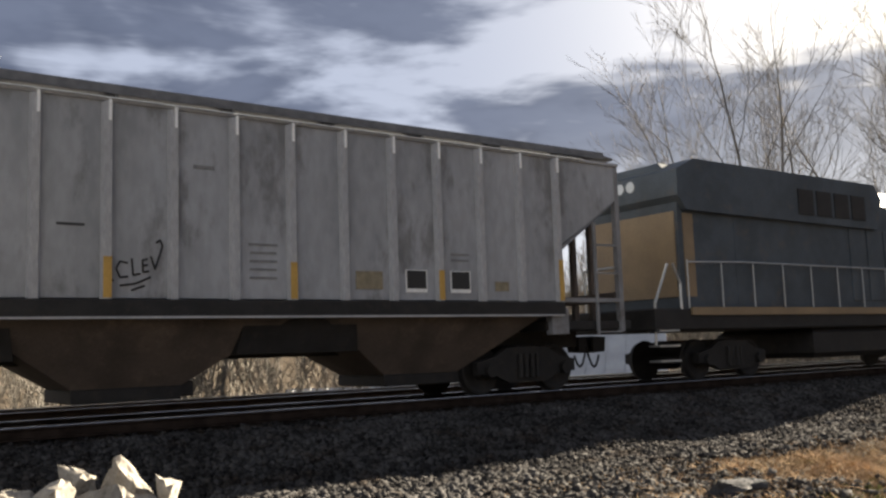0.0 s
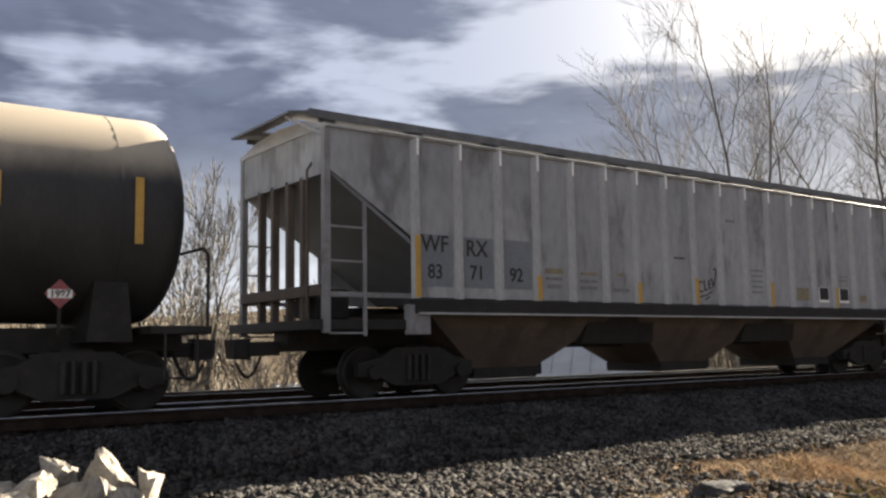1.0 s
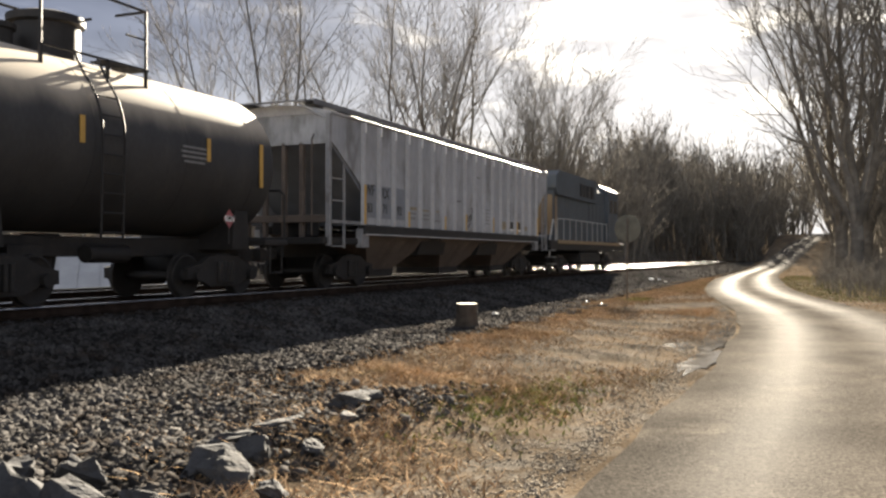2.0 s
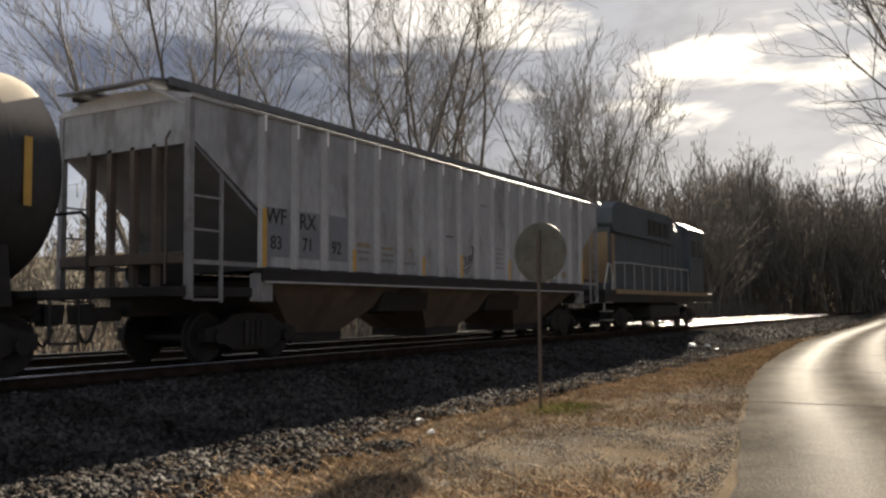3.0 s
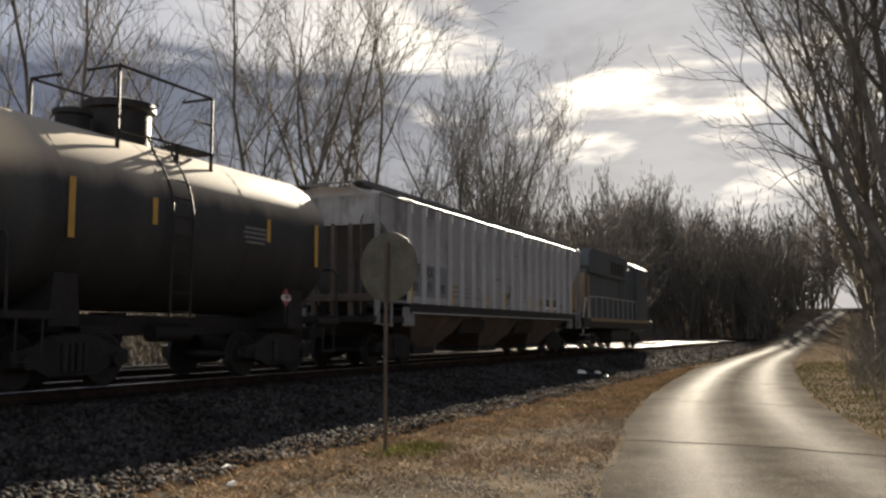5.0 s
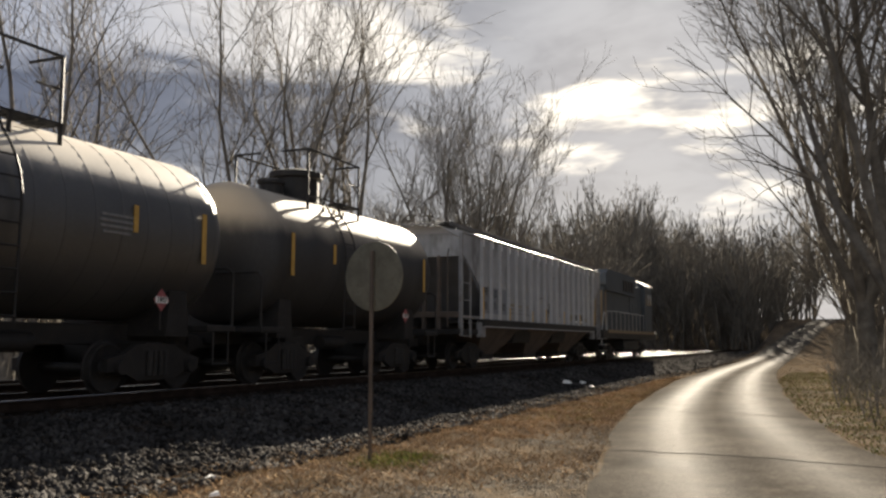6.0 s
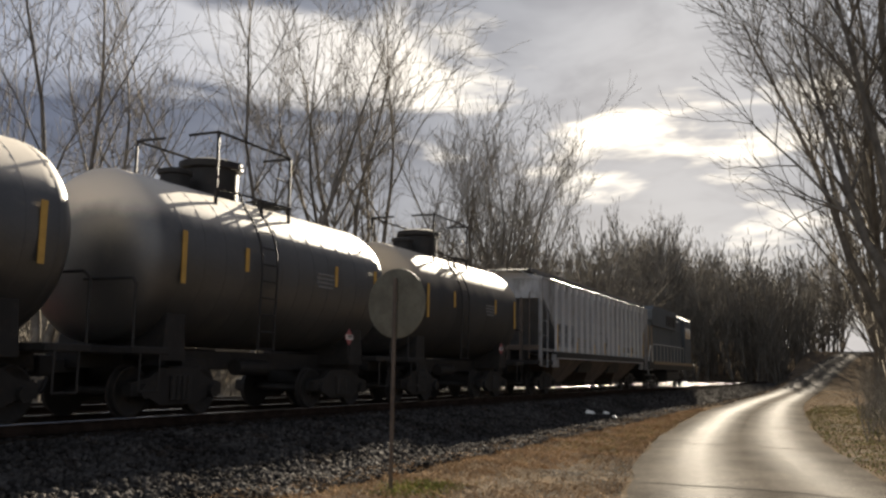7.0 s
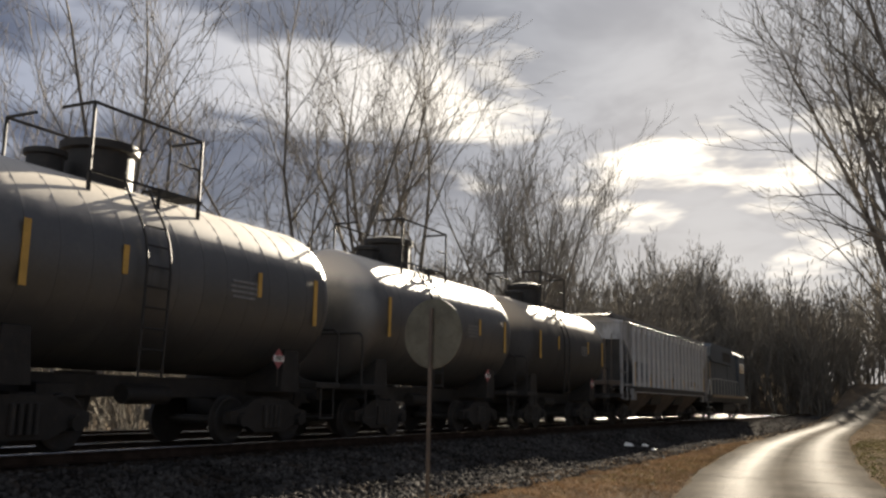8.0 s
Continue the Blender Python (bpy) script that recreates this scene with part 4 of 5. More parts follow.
    for x in (3.0, LOCO_LEN - 3.0):
        truck(car, x)
    coupler(car, 0.05, -1)
    coupler(car, LOCO_LEN - 0.05, 1)
    return car


CARS = []  # thing, distance of its origin ahead of the first tank's front
hop = hopper_car()
hop_mid = 4.3 - RIB0
CARS.append((hop, hop_mid))
CARS.append((locomotive(), hop_mid + HEND + 0.9))
first = tank_car(False)
CARS.append((first, 0.8))
second = tank_car(True)
CARS.append((second, 0.8 - PITCH))
for n in (2, 3, 4, 5):
    CARS.append((copy_thing(second, pose(0, 0, 0)), 0.8 - PITCH * n))


def motions():
    """The train rolls along the near track; its wheels turn with it."""
    times = [n / 30 for n in range(100)] + [3.35 + 0.1 * n for n in range(47)] + [8.0]
    ts, ss = zip(*TRAIN)
    for thing, ahead in CARS:
        walk(thing, [(t, pose(s + ahead, TRACKS[0], 0)) for t, s in TRAIN])
        for axle in [c for c in thing.children if c.name.startswith("wheelset")]:
            x, y, z = axle.location
            walk(axle, [(t, pose(x, y, z, 0, math.degrees((np.interp(t, ts, ss) - ss[0]) / 0.425), 0)) for t in times])


# ---------------------------------------------------------------- boulders, signs, small things by the track
def rock_mesh(size, seed, flat=0.7):
    """An angular broken block: the hull of a few scattered points, with chipped faces."""
    rnd = random.Random(seed)
    bm = bmesh.new()
    for _ in range(15):
        d = Vector((rnd.gauss(0, 1), rnd.gauss(0, 1), rnd.gauss(0, 1))).normalized() * rnd.uniform(0.72, 1.08)
        bm.verts.new((d.x * 1.1, d.y * 0.9, d.z))
    hull = bmesh.ops.convex_hull(bm, input=bm.verts[:])
    inside = [v for v in hull["geom_interior"] if isinstance(v, bmesh.types.BMVert)]
    bmesh.ops.delete(bm, geom=inside, context="VERTS")
    bmesh.ops.subdivide_edges(bm, edges=bm.edges[:], cuts=3, use_grid_fill=True)
    for v in bm.verts:
        p = v.co
        q = p * (1 + 0.26 * noise.noise(p * 1.9 + Vector((seed, 0, 0))) + 0.13 * noise.noise(p * 5.0 + Vector((0, seed, 0))))
        v.co = Vector((q.x * size, q.y * size, q.z * flat * size))
    bmesh.ops.recalc_face_normals(bm, faces=bm.faces[:])
    me = bpy.data.meshes.new("boulder")
    bm.to_mesh(me)
    bm.free()
    return me


def boulder(x, y, size, seed, material, label, sink=0.35, flat=0.75, turn=0.0):
    me = rock_mesh(size, seed, flat)
    me.materials.append(material)
    ob = new("boulder", me)
    ob.matrix_world = pose(x, y, max(float(ground_z(x, y)), float(bed_z(y)) if -4.3 < y < 9.5 else -9) + size * flat * (1 - sink) * 0.75, random.Random(seed).uniform(-20, 20), random.Random(seed + 9).uniform(-20, 20), turn)
    tagged(ob, label, "boulder", "boulders beside the track")


for n, (x, y, sz, fl) in enumerate([(1.72, -3.50, 0.34, 1.0), (2.0, -3.85, 0.36, 1.1), (2.28, -3.55, 0.25, 1.7), (2.36, -4.15, 0.32, 1.0), (2.72, -3.65, 0.32, 1.3), (2.66, -4.35, 0.26, 0.9), (2.95, -4.0, 0.27, 1.2), (1.62, -4.3, 0.34, 0.9), (1.42, -3.75, 0.33, 1.0), (1.25, -4.15, 0.30, 0.9)]):
    boulder(x, y, sz * 0.95, 11 + n, LIMESTONE, "pale broken limestone boulder on the ballast shoulder", 0.15, fl, 40 * n)
for n, (x, y, sz, fl) in enumerate([(4.75, -7.62, 0.27, 0.6), (4.50, -7.95, 0.24, 0.6), (5.02, -7.75, 0.2, 0.8), (6.85, -7.62, 0.27, 0.45), (3.45, -7.62, 0.3, 0.75), (3.62, -8.05, 0.32, 0.55), (3.35, -7.1, 0.34, 0.7), (3.75, -6.7, 0.3, 0.6), (4.1, -7.0, 0.22, 0.7), (5.5, -7.2, 0.24, 0.4), (5.95, -7.35, 0.26, 0.35), (6.2, -7.9, 0.13, 0.7), (4.3, -8.4, 0.16, 0.6), (5.3, -8.1, 0.15, 0.6)]):
    boulder(x, y, sz, 41 + n, DARK_ROCK, "grey rubble boulder in the grassy verge", 0.35, fl, 33 * n)
st = empty("tree_stump", "short dark tree stump with a pale sawn top", "stump")
part("stump_trunk", Mesh().lathe([(-0.25, 0.30), (0.0, 0.26), (0.25, 0.235), (0.50, 0.23)], 18, "z"), STUMP_BARK, st, smooth=True)
part("sawn_top", Mesh().lathe([(0.50, 0.225), (0.512, 0.22), (0.514, 0.02)], 18, "z"), STUMP_WOOD, st, "pale sawn face")
st.matrix_world = pose(17.6, -4.55, -0.72)


def crossing_sign():
    s = empty("crossing_sign", "white railroad crossing sign with red yield sign on a post", "sign")
    part("post", Mesh().box(-0.045, 0.045, 0.02, 0.10, -4.4, 0.72, 0.01), GALV, s)
    for ang, word in ((48, "CROSSING"), (-48, "RAILROAD")):
        d = -0.012 if ang > 0 else 0.0
        b = part("blade", Mesh().box(-0.56, 0.56, -0.006 + d, 0.006 + d, -0.115, 0.115), WHITE, s, "white crossbuck blade", m=pose(0, 0, 0, 0, -ang, 0))
        if word == "CROSSING":
            lettering(word, 0.165, BLACK, b, pose(0, -0.010 + d, 0, 90, 0, 0), "lettering", "black letters", 1.0)
        else:
            lettering("RAIL", 0.165, BLACK, b, pose(-0.34, -0.010 + d, 0, 90, 0, 0), "lettering", "black letters", 1.0)
            lettering("ROAD", 0.165, BLACK, b, pose(0.34, -0.010 + d, 0, 90, 0, 0), "lettering", "black letters", 1.0)
    p = part("track_count_plate", Mesh().box(-0.34, 0.34, -0.005, 0.005, -0.15, 0.15, 0.004), WHITE, s, "white plate with black words", m=pose(0, 0, -0.62))
    lettering("2", 0.17, BLACK, p, pose(0, -0.008, 0.07, 90, 0, 0))
    lettering("TRACKS", 0.15, BLACK, p, pose(0, -0.008, -0.07, 90, 0, 0))

    def tri(r, y0, y1):
        pts = []
        for c in (90 + 60, 90 - 60, -90):
            for da in (-24, 0, 24):
                a = radians(c)
                pts.append((r * 0.86 * math.cos(a) + r * 0.14 * math.cos(a + radians(da) * 2), r * 0.86 * math.sin(a) + r * 0.14 * math.sin(a + radians(da) * 2)))
        pts.sort(key=lambda q: math.atan2(q[1], q[0]))
        return Mesh().prism(pts, y0, y1)
    y = part("yield_sign", tri(0.47, -0.004, 0.004), WHITE, s, "white-edged red yield triangle", m=pose(0, 0, -1.09))
    part("red_band", tri(0.445, -0.008, -0.005), SIGN_RED, y)
    part("white_centre", tri(0.235, -0.012, -0.009), WHITE, y)
    lettering("YIELD", 0.085, SIGN_RED, y, pose(0, -0.015, 0.055, 90, 0, 0))
    part("counterweight_sign", Mesh().box(-0.12, 0.12, 0.03, 0.045, 0.40, 0.66), LOCO_YELLOW, s, "small faded yellow plate")
    s.matrix_world = pose(1.11, -3.12, 3.52, 0, 0, -6)


crossing_sign()


def round_sign():
    s = empty("warning_sign", "round road warning sign on a thin post, seen from behind", "sign")
    part("post", Mesh().box(-0.02, 0.02, -0.02, 0.02, -0.3, 2.9, 0.006), RUST_BROWN, s)
    part("disc", Mesh().lathe([(-0.01, 0.47), (-0.008, 0.485), (0.008, 0.485), (0.01, 0.47)], 36, "x").moved(pose(0.05, 0, 2.55)), SIGN_BACK, s, "dull grey-brown sign back")
    s.matrix_world = pose(31.1, -5.3, -0.78, 0, 0, -8)


round_sign()
for x, y, z, w in ((28.76, -4.43, -0.74, 0.09), (27.98, -5.1, -0.74, 0.06), (50.87, -2.66, -0.55, 0.16), (52.2, -2.9, -0.6, 0.12), (21.3, -3.9, -0.7, 0.10), (51.4, -3.4, -0.7, 0.10)):
    li = new("litter", Mesh().hull6([(-w, -w * 0.6, 0), (w, -w * 0.5, 0), (w * 0.8, w * 0.6, 0), (-w * 0.9, w * 0.5, 0)], [(-w * 0.6, -w * 0.4, w * 0.5), (w * 0.7, -w * 0.3, w * 0.7), (w * 0.5, w * 0.4, w * 0.8), (-w * 0.6, w * 0.3, w * 0.4)]).data("litter", LITTER))
    li.matrix_world = pose(x, y, z, 0, 0, x * 37 % 360)
    tagged(li, "crumpled white litter lying on the ballast", "litter", "scraps of litter")


def puddle(x, y, rx, ry, seed):
    rnd, n = random.Random(seed), 22
    pts = [((1 + rnd.uniform(-0.3, 0.25)) * math.cos(2 * math.pi * i / n) * rx, (1 + rnd.uniform(-0.3, 0.25)) * math.sin(2 * math.pi * i / n) * ry) for i in range(n)]
    ob = new("puddle", Mesh().add([(a, b, 0.0) for a, b in pts] + [(a * 1.03, b * 1.03, -0.06) for a, b in pts], [tuple(range(n))] + [((i + 1) % n, i, n + i, n + (i + 1) % n) for i in range(n)]).data("puddle", WET))
    ob.matrix_world = pose(x, y, float(ground_z(x, y)) + 0.012)
    tagged(ob, "shallow bright puddle at the road's gravel edge", "puddle", "puddles by the road")


for n, (x, y, rx, ry) in enumerate(((13.6, -9.95, 1.7, 0.26), (18.3, -9.65, 2.4, 0.24), (15.3, -9.3, 0.8, 0.26), (15.9, -9.85, 1.0, 0.2), (20.6, -9.35, 1.0, 0.16))):
    puddle(x, y, rx, ry, n + 1)


def barn(x, y, turn, length, width, wall, roof_h, label):
    b = empty("shed", label, "shed")
    part("wall", Mesh().box(-length / 2, length / 2, -width / 2, width / 2, -1.0, wall), BARN_RED, b)
    for i in np.arange(-length / 2 + 0.3, length / 2, 0.6):
        part("batten", shared("batten_%g" % wall, lambda: Mesh().box(-0.03, 0.03, -0.02, 0.02, -1.0, wall), BARN_RED), None, b, m=pose(i, -width / 2 - 0.02, 0))
    o = 0.35
    for s in (-1, 1):
        e = [(-length / 2 - o, s * (width / 2 + o), wall - 0.1), (length / 2 + o, s * (width / 2 + o), wall - 0.1), (length / 2 + o, 0, wall + roof_h), (-length / 2 - o, 0, wall + roof_h)]
        part("roof_slope", Mesh().hull6(e, [(a, c, d + 0.07) for a, c, d in e]), BARN_ROOF, b, "pale metal roof")
        for i in np.arange(-length / 2, length / 2 + 0.1, 0.75):
            part("roof_seam", Mesh().hull6([(i - 0.02, s * (width / 2 + o), wall - 0.03), (i + 0.02, s * (width / 2 + o), wall - 0.03), (i + 0.02, 0, wall + roof_h + 0.07), (i - 0.02, 0, wall + roof_h + 0.07)],
                                           [(i - 0.02, s * (width / 2 + o), wall + 0.02), (i + 0.02, s * (width / 2 + o), wall + 0.02), (i + 0.02, 0, wall + roof_h + 0.11), (i - 0.02, 0, wall + roof_h + 0.11)]), BARN_ROOF, b)
    for s in (-1, 1):
        part("gable", Mesh().add([(s * length / 2, -width / 2, wall - 0.05), (s * length / 2, width / 2, wall - 0.05), (s * length / 2, 0, wall + roof_h - 0.05), (s * (length / 2 - 0.1), -width / 2, wall - 0.05), (s * (length / 2 - 0.1), width / 2, wall - 0.05), (s * (length / 2 - 0.1), 0, wall + roof_h - 0.05)],
                                 [(0, 1, 2), (5, 4, 3), (0, 2, 5, 3), (1, 4, 5, 2), (0, 3, 4, 1)]), BARN_RED, b)
    b.matrix_world = pose(x, y, float(ground_z(x, y)), 0, 0, turn)


barn(25.5, 15.8, -50, 9.5, 6.0, 3.05, 1.9, "low red board shed with a pale metal roof")
barn(19.5, 22.5, -42, 4.0, 3.6, 1.9, 0.9, "small red board shed with a pale metal roof")


# ---------------------------------------------------------------- bare trees
def grow(seed, height, spread=0.55, trunks=1, twigs=0.8, first=0.3):
    """Limbs of a bare tree as rows (a, b, ra, rb, level)."""
    rnd = random.Random(seed)
    out = []

    def limb(p, d, length, r, level):
        steps = 4 if level < 2 else 3
        for i in range(steps):
            u = (i + 1) / steps
            q = p + d * (length / steps)
            r2 = r * (0.80 if level < 2 else 0.72)
            out.append((p, q, r, r2, level))
            p, r = q, r2
            bend = Vector((rnd.uniform(-1, 1), rnd.uniform(-1, 1), rnd.uniform(-0.3, 0.7))) * (0.10 + 0.05 * level)
            d = (d + bend + Vector((0, 0, 0.06))).normalized()
            if level < 4 and (level > 0 or u > first):
                count = (1 if rnd.random() < 0.85 else 2) if level == 0 else (2 if rnd.random() < 0.55 * twigs else 1)
                for _ in range(count):
                    side = d.orthogonal().normalized()
                    side.rotate(Matrix.Rotation(rnd.uniform(0, 2 * math.pi), 3, d))
                    open_ = spread * rnd.uniform(0.7, 1.3) * (1.0 if level else 0.9)
                    nd = (d * math.cos(open_) + side * math.sin(open_) + Vector((0, 0, 0.16))).normalized()
                    limb(p, nd, length * rnd.uniform(0.48, 0.70), r * rnd.uniform(0.5, 0.7), level + 1)
        if level < 4:
            limb(p, d, length * 0.45, r * 0.8, level + 1)

    for n in range(trunks):
        lean = Vector((rnd.uniform(-0.16, 0.16), rnd.uniform(-0.16, 0.16), 1)) if trunks == 1 else Vector((0.3 * math.cos(n * 2.4), 0.3 * math.sin(n * 2.4), 1))
        limb(Vector((0.12 * n, 0.05 * n, -0.3)), lean.normalized(), height * (0.60 if trunks == 1 else 0.54), height * (0.0165 if trunks == 1 else 0.0125), 0)
    return out


def grow_vase(seed, height, spread=0.5, trunks=5, fork=0.16):
    """A broad tree: a short stout bole that forks into rising limbs, each ending in fine sprays."""
    rnd = random.Random(seed)
    out = []
    steps, kids = {1: 7, 2: 5, 3: 4, 4: 3}, {1: 1.2, 2: 1.2, 3: 1.2}

    def limb(p, d, length, r, level):
        n = steps[level]
        for i in range(n):
            q = p + d * (length / n)
            r2 = r * (0.80 if level == 1 else 0.78)
            out.append((p, q, r, r2, level))
            p, r = q, r2
            bend = Vector((rnd.uniform(-1, 1), rnd.uniform(-1, 1), rnd.uniform(-0.6, 0.6))) * (0.09 + 0.055 * level)
            d = (d + bend + Vector((0, 0, 0.07 if level < 3 else 0.02))).normalized()
            if level < 4 and (level > 1 or i > 0):
                count = int(kids[level]) + (1 if rnd.random() < kids[level] % 1 else 0)
                for _ in range(count):
                    side = d.orthogonal().normalized()
                    side.rotate(Matrix.Rotation(rnd.uniform(0, 2 * math.pi), 3, d))
                    wide = rnd.uniform(0.35, 0.80)
                    nd = (d * math.cos(wide) + side * math.sin(wide) + Vector((0, 0, 0.12))).normalized()
                    limb(p, nd, length * rnd.uniform(0.36, 0.60) * (1.0 if level > 1 else 1.10 - 0.09 * i), r * rnd.uniform(0.55, 0.75), level + 1)
        if level < 4:
            limb(p, d, length * 0.42, r, level + 1)

    bole, r = height * fork, height * 0.0185
    p = Vector((0, 0, -0.4))
    for i in range(4):
        q = p + Vector((rnd.uniform(-0.06, 0.06), rnd.uniform(-0.06, 0.06), 1)) * ((bole + 0.4) / 4)
        out.append((p, q, r * (1.25 - 0.08 * i), r * (1.17 - 0.08 * i), 0))
        p = q
    turn = rnd.uniform(0, 6.28)
    for n in range(trunks):
        a = turn + 2 * math.pi * n / trunks + rnd.uniform(-0.4, 0.4)
        tilt = spread * (rnd.uniform(0.55, 1.1) if n else 0.15)
        limb(p - Vector((0, 0, 0.10 * n)), Vector((math.cos(a) * math.sin(tilt), math.sin(a) * math.sin(tilt), math.cos(tilt))), height * rnd.uniform(0.66, 0.86), r * rnd.uniform(0.58, 0.80), 1)
    return out


def tubes(rows, sides, thin=0.006):
    """Many tapered limbs at once, as arrays."""
    a = np.array([r[0] for r in rows])
    b = np.array([r[1] for r in rows])
    ra = np.maximum(np.array([r[2] for r in rows]), thin)
    rb = np.maximum(np.array([r[3] for r in rows]), thin * 0.8)
    d = b - a
    d = d / np.linalg.norm(d, axis=1, keepdims=True)
    ref = np.where(np.abs(d[:, 2:]) < 0.9, np.array([[0, 0, 1.0]]), np.array([[1.0, 0, 0]]))
    u = np.cross(d, ref)
    u = u / np.linalg.norm(u, axis=1, keepdims=True)
    w = np.cross(d, u)
    ang = 2 * np.pi * np.arange(sides) / sides
    ring = u[:, None] * np.cos(ang)[None, :, None] + w[:, None] * np.sin(ang)[None, :, None]
    verts = np.concatenate([a[:, None] + ring * ra[:, None, None], b[:, None] + ring * rb[:, None, None]], 1).reshape(-1, 3)
    base = (np.arange(len(rows)) * 2 * sides)[:, None]
    i = np.arange(sides)
    quad = np.stack([i, (i + 1) % sides, sides + (i + 1) % sides, sides + i], -1)
    return verts, (base[:, :, None] + quad[None]).reshape(-1, 4)


def bare_tree(x, y, seed, height, label, **kw):
    rows = grow_vase(seed, height, **kw) if kw["trunks"] > 3 else grow(seed, height, **kw)
    t = empty("tree", label, "tree", "bare winter trees")
    v, f = tubes([r for r in rows if r[4] < 2], 7)
    o = stuff_mesh("trunk", v, f, BARK, "", "", t)
    o.data.polygons.foreach_set("use_smooth", [True] * len(o.data.polygons))
    v, f = tubes([r for r in rows if r[4] >= 2], 3, 0.013)
    c = stuff_mesh("crown", v, f, TWIG, "", "", t)
    for ob in (o, c):
        del ob["kind"]
    t.matrix_world = pose(x, y, float(ground_z(x, y)), 0, 0, seed * 47 % 360)
    return t


TREES = [  # x, y, seed, height, spread, limbs or trunks
    (50.0, 23.0, 3, 21.0, 0.55, 6), (59.1, 16.8, 5, 21.0, 0.40, 4), (67.8, 16.6, 8, 23.0, 0.42, 6), (52.0, 19.5, 12, 11.0, 0.6, 1),
    (74.0, 10.8, 14, 15.5, 0.42, 4), (79.0, 11.5, 17, 16.5, 0.42, 5), (86.0, 12.6, 21, 16.5, 0.42, 4), (94.0, 13.0, 52, 15.0, 0.45, 4),
    (57.5, -13.4, 26, 21.0, 0.52, 6), (66.0, -12.8, 28, 22.0, 0.60, 5), (74.0, -14.5, 31, 22.0, 0.6, 5), (52.0, -16.5, 33, 20.0, 0.6, 1), (84.0, -12.5, 56, 20.0, 0.55, 5),
    (24.0, 23.5, 36, 10.0, 0.6, 1), (31.0, 21.0, 38, 11.0, 0.6, 2), (10.5, 22.5, 41, 10.5, 0.5, 2), (12.8, 20.2, 43, 10.0, 0.5, 1), (8.2, 19.0, 47, 9.0, 0.5, 1),
]
for x, y, seed, h, sp, tk in TREES:
    bare_tree(x, y, seed, h, "broad bare winter tree with forked rising limbs" if tk > 3 else "tall bare many-stemmed winter tree beyond the tracks" if tk > 1 else "slender bare winter tree with fine twigs", spread=sp, trunks=tk)

